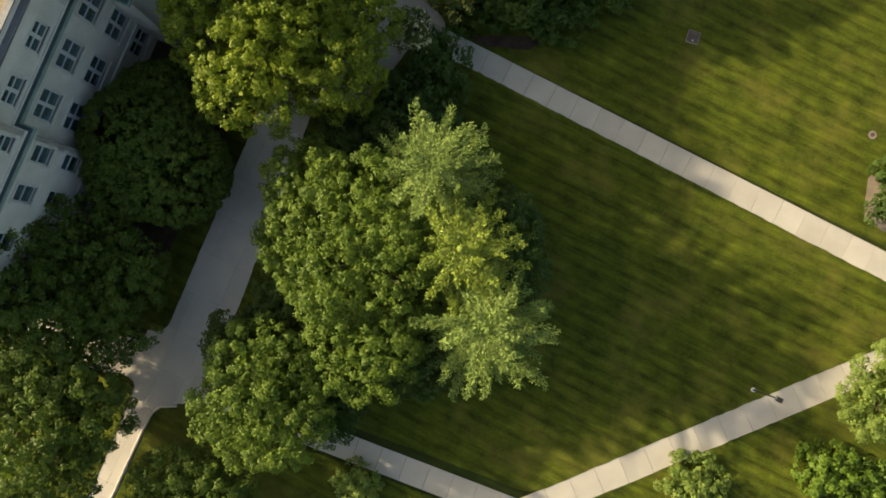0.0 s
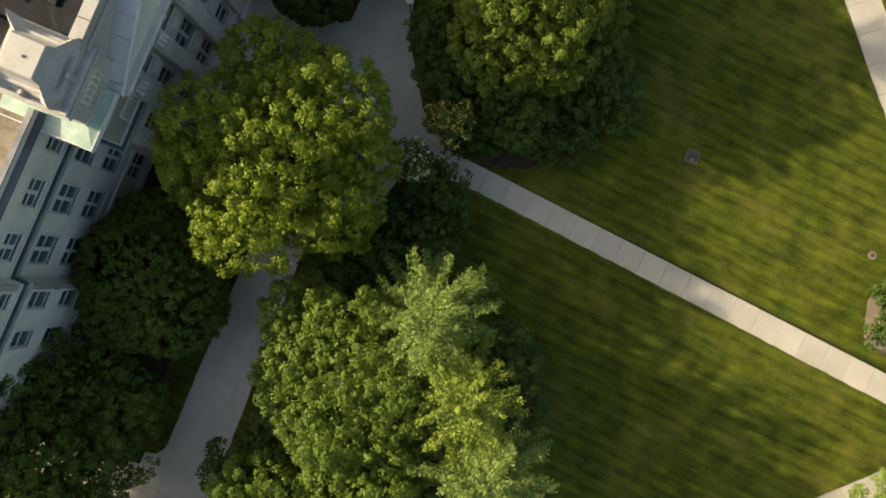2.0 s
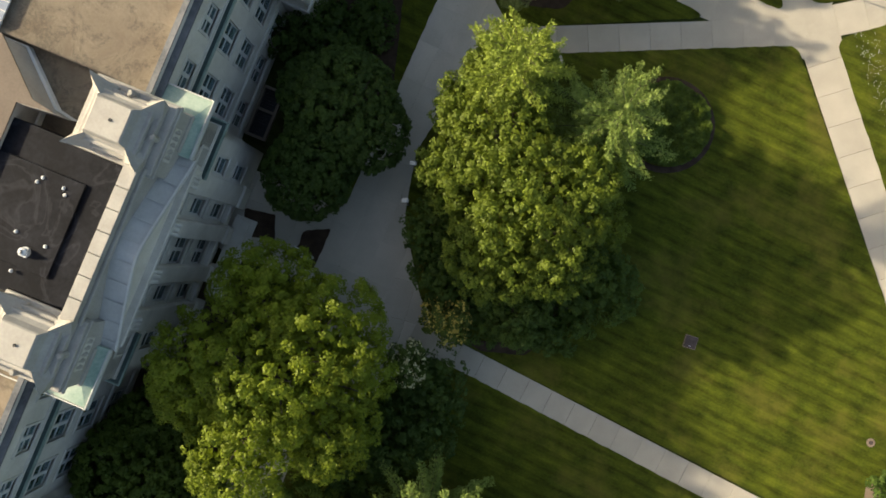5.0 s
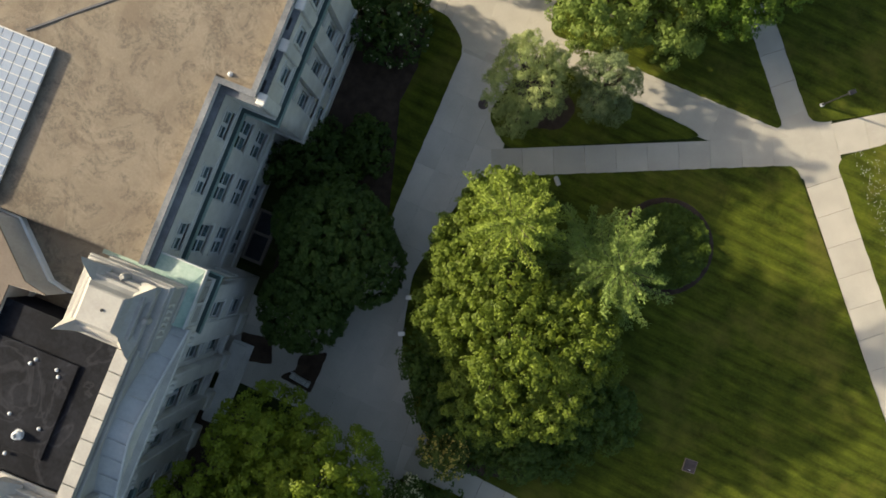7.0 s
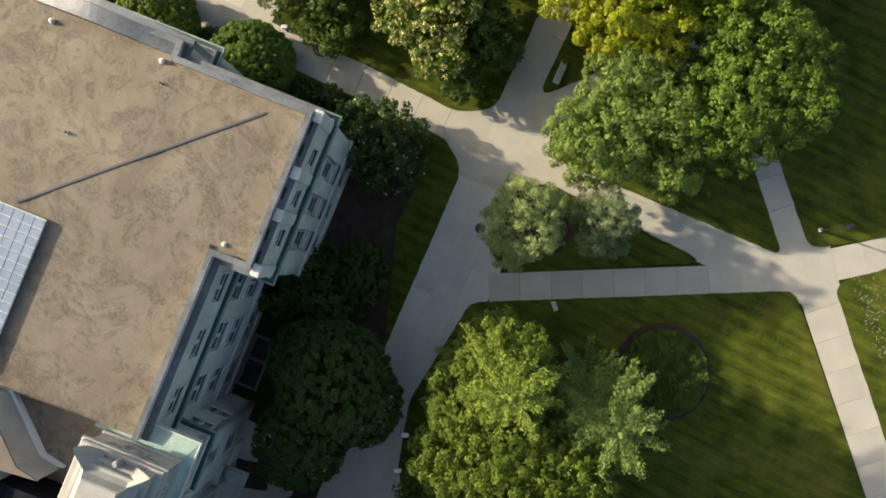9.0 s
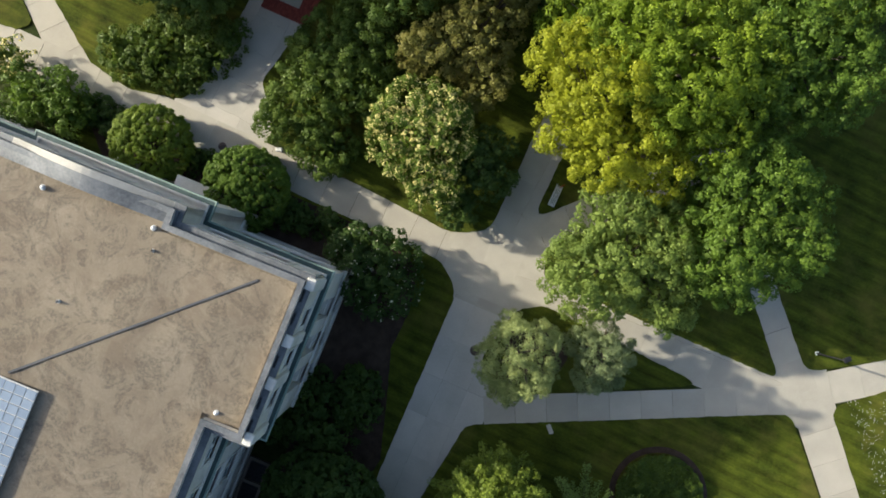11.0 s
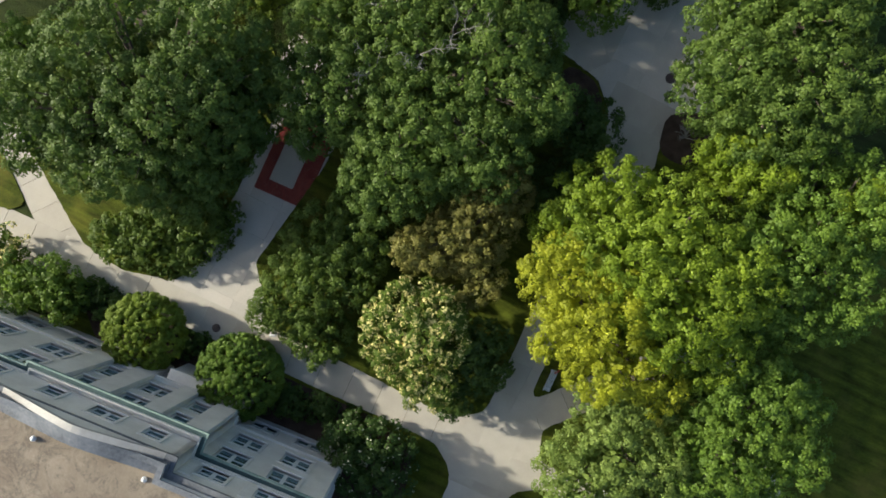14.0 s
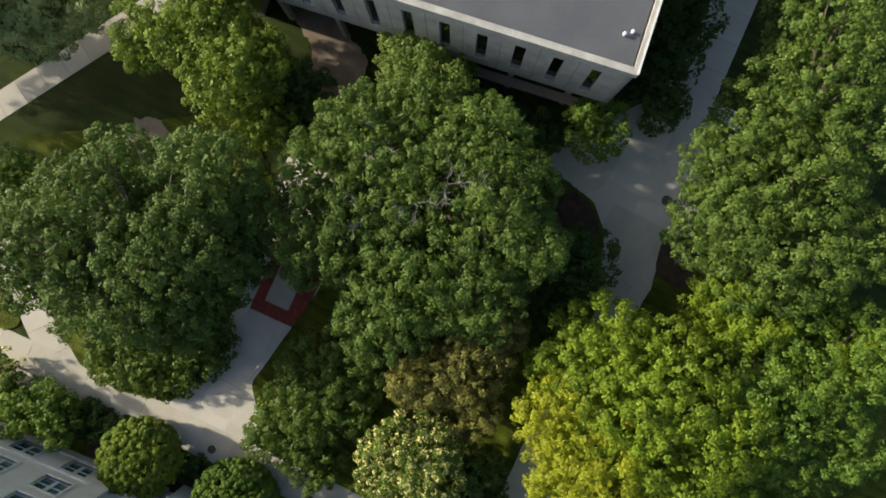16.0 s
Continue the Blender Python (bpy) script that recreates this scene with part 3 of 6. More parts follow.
def conifer(name, x, y, h, r, palette, label, turn=0.0):
    """A conifer with whorls of plumed branches: twigs in herringbone, each beaded with needle tufts."""
    TREE_NO[0] += 1
    rng = np.random.default_rng(300 + TREE_NO[0])
    ob = empty(name, pose(x, y, 0), label, "tree")
    bm = bmesh.new()
    tube(bm, [(0, 0, -0.03), (0, 0, 0.3), (0.05, 0, h * 0.5), (0, 0, h * 0.93)], [0.36, 0.26, 0.10, 0.012], 10)
    part("trunk", bm, BARK, ob)
    P, N, A = [], [], []
    z, k = 0.14 * h, 0
    while z < h * 0.985:
        s = 1 - z / h
        length = r * (0.34 + 0.66 * min(1.0, s * 2.4))
        count = 7 if s < 0.25 else 8
        for j in range(count):
            a = turn + k * 0.56 + j * 2 * math.pi / count + rng.normal() * 0.16
            ll = length * rng.uniform(0.6, 1.15)
            d = np.array([math.cos(a), math.sin(a), 0.12 + 0.5 * (1 - s) ** 3])
            side = np.array([-math.sin(a), math.cos(a), 0.0])
            foot = np.array([0, 0, z])
            bend = side * rng.normal() * 0.10 * ll
            tip = foot + d * ll + bend - [0, 0, 0.10 * ll]
            bm = bmesh.new()
            tube(bm, [foot, foot + d * ll * 0.5 + 0.25 * bend, tip], [0.04 * s + 0.008, 0.02, 0.006], 4, False)
            part("branch", bm, BARK, ob)
            twigs_n = max(5, int(ll * 6.5))
            for w in range(twigs_n):
                u = 0.04 + 0.96 * (w + 0.5) / twigs_n
                sign = 1 if w % 2 else -1
                tl = (0.17 * ll * (1.04 - u) ** 0.6 + 0.13) * rng.uniform(0.7, 1.25)
                way = unit(d * 1.0 + side * sign * 0.75 + np.array([0, 0, rng.normal() * 0.12]))
                beads = max(2, int(tl / 0.14))
                for q in range(beads):
                    c = foot + d * ll * u + bend * u * u + way * tl * (q + 0.6) / beads - [0, 0, 0.10 * ll * u * u + 0.06 * q * tl]
                    m = 8
                    P.append(c + rng.normal(size=(m, 3)) * [0.085, 0.085, 0.07])
                    N.append(rng.normal(size=(m, 3)) * 0.5 + [0, 0, 0.8])
                    A.append(way + rng.normal(size=(m, 3)) * 0.4)
        z += 0.8 + 0.5 * s
        k += 1
    up = h * rng.uniform(0.80, 1.0, 420)
    round_top = unit(rng.normal(size=(420, 3))) * np.reshape(0.9 * (1.02 - up / h) + 0.10, (-1, 1)) * 1.3
    P.append(np.stack([round_top[:, 0], round_top[:, 1], up], 1))
    N.append(round_top + [0, 0, 0.3])
    A.append(round_top * 0.5 + [0, 0, 0.25])
    v, q = leaf_quads(rng, np.concatenate(P), np.concatenate(N), 0.185, 0.36, np.concatenate(A))
    cr = new("crown", quads_mesh("crown", v, q, LEAVES[palette]))
    cr.parent = ob
    return ob


def shrubs(palette, lobes, label, name="shrub"):
    """Shrubs of one look: lobes that grow into one another are one shrub, the others stand apart."""
    left = list(lobes)
    while left:
        one = [left.pop(0)]
        for a in one:
            for b in list(left):
                if math.hypot(a[0] - b[0], a[1] - b[1]) < 0.6 * (a[3] + b[3]):
                    one.append(b)
                    left.remove(b)
        tree(name, "shrub_tree", palette, one, label, "shrub", label if len(lobes) > len(one) else "")

tree("maple_tree", "maple", "gold", [(-13.9, 17.8, 12, 3.3), (-10.8, 21.3, 11, 3.3), (-6.8, 19.2, 12, 3.3), (-9.9, 16.5, 13.2, 3.6), (-11.8, 12.4, 12, 3.3), (-7, 13.4, 10.5, 3.1), (-15.6, 15.4, 10, 2.1), (-5.6, 16.8, 10.5, 2.4)], "broad shade tree with yellow-green sunlit crown", "tree")
tree("round_tree", "dense", "leafy", [(-20.5, 9.3, 6.4, 4.0), (-18.5, 7.2, 6.1, 3.4), (-19.9, 11.9, 5.2, 2.8), (-21.4, 7.0, 5.6, 2.9)], "dense round dark green tree beside the building", "tree")
tree("maple_tree", "maple", "mid", [(-11.9, -6.2, 8, 3.3), (-13.8, -8.5, 7, 2.7), (-10.5, -9.2, 7.5, 2.9), (-12.6, -10.2, 6.5, 2.2), (-9.4, -7.3, 6.3, 2.4)], "green shade tree by the walkway fork", "tree")
shrubs("dark", [(-14.2, -4.5, 4.2, 2.4), (-10.5, -2.7, 4.5, 2.8), (-8.2, -9.1, 3.5, 2.4)], "dark green understorey shrubs beside the walkway")
tree("maple_tree", "maple", "mid", [(-9, 5.9, 7.5, 3), (-9.6, 2.3, 8.5, 2.5), (-5.2, 4.1, 10, 3.7), (-7, 0.4, 9.5, 3.2), (-5.1, -4.3, 8.5, 3.5), (-3.4, -0.3, 9.3, 2.8), (-3, 2.4, 10, 2.1)], "large green maple on the lawn beside conifers", "tree")
shrubs("dark", [(-11.2, 2.6, 4, 1.6), (-11.2, -0.8, 4, 1.9), (-2.6, -5.8, 4, 2.8), (3.9, 0.9, 6, 2.9), (4.2, 3.5, 6, 2.3)], "dark low shrubs under the lawn trees")
tree("maple_tree", "maple", "leafy", [(-24.7, 1.9, 6.5, 3.3), (-21.5, 0.3, 5.5, 2.5), (-22.4, -2.6, 6, 3.0)], "dark shaded tree at the building corner", "tree")
# The first two lobes, mostly out of view, are added to shade the path.
tree("maple_tree", "maple", "leafy", [(-30, -5, 9, 3.0), (-30.8, -1.2, 9, 2.8), (-24.6, -6.9, 8, 3.2), (-26.6, -10.9, 8.5, 3.7), (-23.4, -9.0, 7, 2.6), (-27.4, -7.6, 8, 2.5), (-25.4, -13, 7, 2.4), (-26, -2.9, 9, 3.1), (-27.6, 0.7, 8.5, 2.6)], "green tree over the branching path", "tree")
tree("maple_tree", "maple", "leafy", [(-17.8, -14.7, 5.5, 3.1), (-15.3, -14.6, 5.2, 2.4), (-20.2, -16.4, 4.5, 2.0)], "low spreading green tree beside the kerb", "tree")
shrubs("dark", [(-0.6, 15.4, 4, 2.3), (-0.7, 12.6, 4, 2.4), (-3.7, 11.4, 4.5, 2.8), (-6.4, 9.5, 4.5, 2.4)], "dark evergreen shrubs at the path mouth")
tree("maple_tree", "maple", "olive", [(4.5, 36, 10.2, 2.7), (2, 33.3, 9.5, 2.5), (3.9, 32.0, 10.4, 3.1), (1.0, 29.5, 8.5, 2.4), (4.5, 28.1, 10.5, 3.7), (8, 28.4, 10, 3.2), (3.5, 24.4, 8.8, 3.1), (7.3, 24.2, 8.5, 2.7), (9.8, 26, 7, 2.2)], "very large green tree in the lawn corner", "tree")
shrubs("shade", [(2.6, 20.8, 3.4, 3), (8.2, 19.9, 2.9, 2.6), (5.4, 20.4, 4.5, 2.4), (10.2, 23.2, 5.0, 2.6), (11.8, 21.8, 3.3, 2.3), (-0.8, 26, 4.5, 1.8), (-0, 22.8, 4, 2)], "dense dark shrubs skirting the large tree")
tree("round_tree", "dense", "dark", [(-6.7, 34.3, 7.3, 3.5), (-8.3, 31.2, 6, 2.6), (-5.0, 32.6, 6.4, 2.5), (-9.3, 29.7, 5.4, 2.8), (-9, 35.6, 5, 2.2)], "dark green tree before the building front", "tree")
shrubs("dark", [(-8.8, 40, 3.2, 2.4), (-5.2, 41, 2.4, 1.8), (-11.3, 40, 2.6, 1.6), (-7.6, 38.3, 3, 2), (-8.2, 42.2, 1.4, 1.1)], "dark foundation shrubs along the building")
shrubs("shade", [(-5.3, 41.9, 1.7, 1.5)], "rounded green shrub in the mulch bed")
shrubs("dark_white", [(-3.6, 50.3, 4.3, 3), (-5.2, 51.9, 3.6, 1.8)], "rounded dark shrub with white blossoms at the corner")
tree("willow_tree", "willow", "grey", [(5.7, 45.7, 9.0, 1.6), (6.3, 44.3, 8.6, 1.8), (4.7, 44.6, 7, 1.6), (7.3, 45.7, 7.2, 1.4), (5.3, 42.9, 5.6, 1.3), (7.6, 43.9, 5.2, 1.1), (5.6, 47.0, 5.4, 0.9)], "silvery grey-green willow on a lawn island", "tree")
tree("willow_tree", "willow", "sage", [(11.3, 45.0, 7.6, 1.3), (10.8, 43.6, 6.2, 1.1), (12.5, 44.7, 6.0, 1.1), (10.3, 45.6, 5.8, 1.0), (11.9, 46.5, 5.2, 0.8), (13.2, 45.5, 4.6, 0.6), (12.3, 43.1, 4.8, 0.7)], "smaller silvery willow on a lawn island", "tree")
tree("maple_tree", "maple", "soft", [(10.8, 50.2, 7, 3), (13.8, 52.2, 8, 3.2), (15.8, 48.7, 5.7, 2.3), (12.2, 54, 7.5, 2.2)], "soft light green tree beside the path", "tree")
tree("maple_tree", "maple", "green", [(18.7, 52.2, 9, 2.9), (20.9, 55.8, 9.3, 3.2), (23, 52.2, 8.3, 2.7), (20.7, 50.4, 7, 2.2), (23.6, 55.2, 8, 2.2), (18.2, 55.3, 8, 2.2)], "fresh green tree at the path crossing", "tree")
tree("maple_tree", "maple", "yellow", [(9.3, 63.6, 9.6, 2.6), (11.2, 61.6, 11.2, 2.8), (12.0, 58.4, 9.8, 2.7), (14.6, 57.0, 8.6, 2.1), (9.5, 60.1, 9.2, 2.3)], "golden yellow-green tree beside the path", "tree")
tree("maple_tree", "maple", "bright", [(11.9, 68, 9.5, 3.2), (13.0, 64.5, 11, 3.2), (15.3, 66.3, 11, 3.6), (15.4, 62, 11.8, 3.5), (18.5, 63.5, 11, 3.3), (17.8, 59.7, 10, 2.8), (9.6, 66.6, 8.4, 2.2)], "huge tree with bright lime-green crown", "tree")
tree("maple_tree", "maple", "green", [(22.3, 65.2, 10.5, 3.3), (25.3, 67, 10.5, 3.5), (25.5, 62.5, 10, 3), (26.9, 68.4, 11, 2.7), (22.8, 61.8, 9.5, 2.5), (24.2, 70.6, 9.5, 2.2)], "tall green tree beside the yellow one", "tree")
tree("ornamental_tree", "ornamental", "brown", [(3.8, 67.1, 7.4, 2.4), (1.2, 65.8, 6.6, 1.9), (3.8, 63.5, 5.5, 1.7), (-0.5, 65.5, 6, 1.5), (5.8, 69.4, 7, 1.6)], "ornamental tree with bronze-brown leaves", "tree")
tree("flowering_tree", "ornamental", "flower", [(-0.4, 59.9, 7, 3.3), (-1.9, 59.2, 6, 2.1), (0.4, 56.3, 5.5, 1.7), (1.3, 61, 6.3, 1.7)], "small tree covered with cream-white blossoms", "tree")
shrubs("dark", [(3.7, 58, 4, 2.5), (1.9, 55.2, 3, 1.6)], "green shrubs beside the flowering tree")
tree("maple_tree", "ornamental", "leafy", [(-6.6, 65.8, 4.6, 3.1), (-4.5, 66.8, 4.6, 3), (-8.4, 63.2, 4.4, 2.6), (-10.6, 61.4, 3.4, 1.7), (-7.6, 59.4, 3.1, 2.2), (-5.2, 63.5, 4.3, 2.2)], "low dark green tree beside the brick plaza", "tree")
tree("clipped_tree", "topiary", "green", [(-13.2, 56.4, 3.8, 2.8)], "clipped round green tree beside the north front", "tree")
tree("clipped_tree", "topiary", "lime", [(-20, 59.6, 3.7, 2.6)], "rounded light green tree beside the north front", "tree")
shrubs("flower", [(-30.4, 66.0, 2.6, 1.5)], "green bush with cream blossoms at the building's far corner")
shrubs("green", [(-26.9, 63.2, 3.0, 1.9), (-29.2, 63.4, 3, 2.2), (-26.2, 62.1, 2.8, 1.6)], "green bushes at the building's far corner")
shrubs("leafy", [(-19.3, 66.5, 2.6, 2.5), (-22.1, 66.5, 2.3, 1.9), (-16.3, 66.9, 2.5, 2.2), (-18.1, 65.3, 2.0, 1.7), (-14.7, 67.7, 2.2, 1.4)], "green bushes along the north path")
tree("maple_tree", "maple", "sombre", [(-20.1, 77.6, 11.5, 2.8), (-23.5, 75.2, 10.5, 2.7), (-17.7, 80.0, 11.4, 1.9), (-12.7, 78.9, 12.6, 2.7), (-21.1, 72.7, 9.5, 2.6), (-16, 74.2, 11.5, 3.2), (-13.2, 75.2, 10.5, 2.9), (-24.3, 72.8, 9.3, 2.5), (-26.6, 74.8, 9, 2.2), (-19.8, 70.9, 10.4, 2.4), (-17.3, 70.6, 10, 2.0), (-15.1, 70.9, 8.5, 2.7), (-16.6, 69.2, 6.5, 1.9), (-16, 72, 4.8, 2.6), (-20, 74.2, 5.2, 3), (-11.2, 77.6, 9, 2.6), (-11.2, 74.6, 7.5, 2), (-12.6, 72.6, 7.5, 1.9)], "tall grey-green tree over the brick plaza", "tree")
shrubs("green", [(-27.7, 79.7, 5, 1.9), (-28.8, 77.5, 4, 1.8)], "green bushes by the far lawn")
tree("maple_tree", "maple", "deep", [(-3.2, 82, 9.5, 3), (1.1, 84.1, 9.5, 3), (-6.1, 79.8, 9, 2.3), (4.2, 80.8, 11.5, 3), (-0.4, 78.7, 10, 3.7), (-4.7, 75.9, 9.5, 3.4), (4.5, 76.2, 11, 3.6), (7.5, 74.4, 10.5, 2.1), (0.3, 73, 10.2, 3.7), (-1.9, 70.2, 9, 3), (4.2, 71.3, 10, 2.8), (6.9, 78.2, 10, 2.2), (-7.6, 76, 8.5, 2.3), (-7.2, 73.4, 7, 1.6)], "huge grey-green tree with bare twigs inside", "tree", "", [(0.2, 77.2, 10.0), (-1.9, 81.0, 9.5), (-2.6, 76.5, 9.3), (3.4, 77.8, 10.6), (2.2, 78.3, 10.2)])
shrubs("dark", [(11.3, 73.7, 5, 2.3), (9.7, 69.8, 4, 2)], "dark shrubs at the plaza edge")
tree("maple_tree", "maple", "soft", [(0, 87.2, 6.5, 2.4), (2.1, 86.2, 6, 1.9)], "light green tree before the concrete building", "tree")
shrubs("green", [(12.4, 82.8, 4.7, 2.1)], "light green bush at the concrete building")
shrubs("dark", [(16.9, 84.6, 4, 1.9), (8.3, 82.6, 3, 1.8), (18.6, 90.2, 4.6, 2.4), (16.8, 88.4, 4, 1.9), (17.8, 87.0, 4.4, 1.8), (17.2, 93, 6, 2.8)], "dark shrubs beside the concrete building")
tree("maple_tree", "maple", "lime", [(-18.0, 89.0, 6.8, 2.4), (-14.3, 88.4, 8, 2.7), (-12.5, 85.2, 8.6, 2.4), (-10.6, 86.8, 8.2, 2.3), (-13.4, 91.2, 8, 2.8), (-10.3, 83.3, 5.5, 1.8)], "soft yellow-green tree over bare soil", "tree")
# The last two tall lobes stand out of view, added to shade the lawn.
tree("maple_tree", "maple", "grey", [(-26.4, 90.7, 6, 2.9), (-23.6, 92.5, 6, 2.7), (-30.5, 91.5, 9, 3.2), (-37, 92, 12, 3.6), (-38.5, 87, 12.5, 3.8)], "grey-green tree beyond the winding path", "tree")
tree("maple_tree", "maple", "deep", [(22.3, 82.3, 12.3, 3.5), (25.2, 85.3, 13, 3.4), (19.4, 79.7, 11.5, 2.5), (22.5, 77.9, 13, 3.4), (25.3, 80.6, 13.5, 3), (18.7, 75.7, 12, 2.6), (22.7, 74, 12.5, 3.3), (25.9, 74.6, 12.5, 2.6), (20.2, 72.4, 11, 1.8), (25, 88.4, 13, 2.9)], "very tall grey-green tree beside the plaza", "tree")
tree("maple_tree", "maple", "bright", [(21.1, 70.2, 9.5, 2.3), (19.2, 70.8, 9, 1.6), (26.8, 67.7, 10.5, 2)], "small yellow-green tree by the plaza island", "tree")
tree("maple_tree", "maple", "soft", [(28.8, -8.5, 5, 2.1), (30.5, -7, 5.5, 2.7)], "pale green young tree beside the path", "tree")
shrubs("green", [(27.2, -13.7, 2.2, 2.2), (30, -14.4, 2, 1.6)], "low green shrubs on the south lawn")
shrubs("soft", [(17.8, -14.8, 1.6, 2.3)], "low pale grass clump on the lawn")
shrubs("soft", [(-6.2, -14.8, 1.8, 1.6)], "small light green shrub by the path")
shrubs("dark", [(31.4, 5.1, 2, 1.1), (32, 7.5, 2.2, 1.4)], "dark low shrubs in a mulch bed")
tree("flowering_shrub", "shrub_tree", "bloom", [(0.5, 19.6, 4.6, 1.45), (-0.3, 20.0, 4.0, 1.0)], "shrub with yellow-orange blossoms by the plaza", "shrub")
tree("flowering_shrub", "shrub_tree", "white", [(-2.4, 16.9, 5.4, 1.4)], "shrub with cream blossoms at the path mouth", "shrub")
shrubs("dark", [(-9.5, 54.6, 1.2, 1.3), (-7.4, 53.8, 1.2, 1.2), (-10.9, 54.6, 1.1, 1.0), (-5.6, 53.2, 1.1, 1.0)], "dark low shrubs between the building and the path")
shrubs("dark", [(-22.8, 61.3, 1.3, 1.3), (-24.6, 62.0, 1.4, 1.3), (-17.0, 58.4, 1.0, 1.0)], "dark low shrubs between the building and the path")
conifer("conifer", -1.0, 6.3, 12.2, 4.5, "needle", "pale green conifer with feathery layered sprays", 0.3)
conifer("conifer", 0.9, 1.6, 11.8, 4.7, "needle_gold", "yellow-green conifer with feathery sprays", 0.9)
conifer("conifer", 2.4, -2.9, 11.4, 4.7, "needle", "pale green conifer with drooping star-shaped sprays", 0.1)
conifer("conifer", 10.6, 32.5, 11.6, 4.1, "needle", "pale green conifer beside a round hedge bed", 0.5)
conifer("conifer", 4.3, 35.0, 13.8, 3.9, "needle_gold", "yellow-green conifer inside the tree cluster", 0.7)
shrubs("dark", [(-7.6, 85.8, 4.4, 1.6), (-8.6, 83.9, 3.6, 1.6)], "dark shrubs beside a worn dirt path")
tree("shade_tree", "maple", "dark", [(25.8, 92.5, 9, 2.8), (22.6, 96, 9, 3.0), (27, 97, 10, 3.2)], "dark tree over the path beside the concrete building", "tree")

# ---- the stone building: x points out of its east front, y north along it ----
HALL = empty("university_building", pose(-5.8, 50.4, 0, 0, 0, -22), "pale limestone campus building with tan flat roof", "building")
CORNICE, ROOF, TOP = 9.9, 12.6, 13.2


def front(p0, p1, z0, z1, holes, mat=STONE, name="wall", thick=0.4, parent=None):
    """A wall from p0 to p1 seen from its right-hand side, with openings (s0, s1, z0, z1) along it that go through."""
    a, b = Vector((*p0, 0)), Vector((*p1, 0))
    d = (b - a).normalized()
    length = (b - a).length
    out = Vector((d.y, -d.x, 0))
    bm = bmesh.new()
    ss = sorted({0, length, *(h[0] for h in holes), *(h[1] for h in holes)})
    zs = sorted({z0, z1, *(h[2] for h in holes), *(h[3] for h in holes)})

    def at(s, z, deep=0.0):
        return bm.verts.new(a + d * s - out * deep + Vector((0, 0, z)))

    for s0, s1 in zip(ss, ss[1:]):
        for q0, q1 in zip(zs, zs[1:]):
            sm, zm = (s0 + s1) / 2, (q0 + q1) / 2
            if any(h[0] < sm < h[1] and h[2] < zm < h[3] for h in holes):
                continue
            for deep in (0, thick):
                bm.faces.new((at(s0, q0, deep), at(s1, q0, deep), at(s1, q1, deep), at(s0, q1, deep)))
    for h0, h1, q0, q1 in [*holes, (0, length, z0, z1)]:
        for (sa, za), (sb, zb) in (((h0, q0), (h1, q0)), ((h1, q0), (h1, q1)), ((h1, q1), (h0, q1)), ((h0, q1), (h0, q0))):
            bm.faces.new((at(sa, za), at(sb, zb), at(sb, zb, thick), at(sa, za, thick)))
    bmesh.ops.remove_doubles(bm, verts=bm.verts, dist=0.001)
    return part(name, bm, mat, parent or HALL), a, d, out


WINDOWS = {}


def plate(x0, x1, z0, z1, holes, y0, y1):
    """An upright plate of one piece with openings through it."""
    bm = bmesh.new()
    xs = sorted({x0, x1, *(h[0] for h in holes), *(h[1] for h in holes)})
    zs = sorted({z0, z1, *(h[2] for h in holes), *(h[3] for h in holes)})
    for a, b in zip(xs, xs[1:]):
        for c, d in zip(zs, zs[1:]):
            if any(h[0] < (a + b) / 2 < h[1] and h[2] < (c + d) / 2 < h[3] for h in holes):
                continue
            for y in (y0, y1):
                bm.faces.new([bm.verts.new(q) for q in ((a, y, c), (b, y, c), (b, y, d), (a, y, d))])
    for a, b, c, d in [*holes, (x0, x1, z0, z1)]:
        for (xa, za), (xb, zb) in (((a, c), (b, c)), ((b, c), (b, d)), ((b, d), (a, d)), ((a, d), (a, c))):
            bm.faces.new([bm.verts.new(q) for q in ((xa, y0, za), (xb, y0, zb), (xb, y1, zb), (xa, y1, za))])
    bmesh.ops.remove_doubles(bm, verts=bm.verts, dist=0.0005)
    return bm


def window(key, w, h, m, parent):
    """A window in its opening: frame, meeting rails, mullion and panes; a stone surround and sill stand proud."""
    if key in WINDOWS:
        first = WINDOWS[key]
        return copy_thing(first, m)
    n = 2 if w > 1.5 else 1
    xs = [(-w / 2 + 0.08, -0.12), (0.12, w / 2 - 0.08)] if n == 2 else [(-w / 2 + 0.08, w / 2 - 0.08)]
    zs = ((0.08, h * 0.5 - 0.035), (h * 0.5 + 0.035, h - 0.08))
    ob = part("window", plate(-w / 2, w / 2, 0, h, [(x0, x1, q0, q1) for x0, x1 in xs for q0, q1 in zs], -0.20, -0.10), FRAME, parent)
    t = 0.16
    part("surround", plate(-w / 2 - t, w / 2 + t, -0.015, h + t, [(-w / 2, w / 2, 0, h)], -0.1, 0.06), TRIM, ob)
    part("sill", boxes((-w / 2 - t, w / 2 + t, -0.18, 0.12, -0.16, -0.02), bevel=0.015), TRIM, ob)
    for x0, x1 in xs:
        for zz0, zz1 in zs:
            p = part("pane", boxes((x0, x1, -0.165, -0.155, zz0, zz1)), GLASS, ob)
            p.visible_shadow = False
    ob.matrix_basis = m
    WINDOWS[key] = ob
    return ob


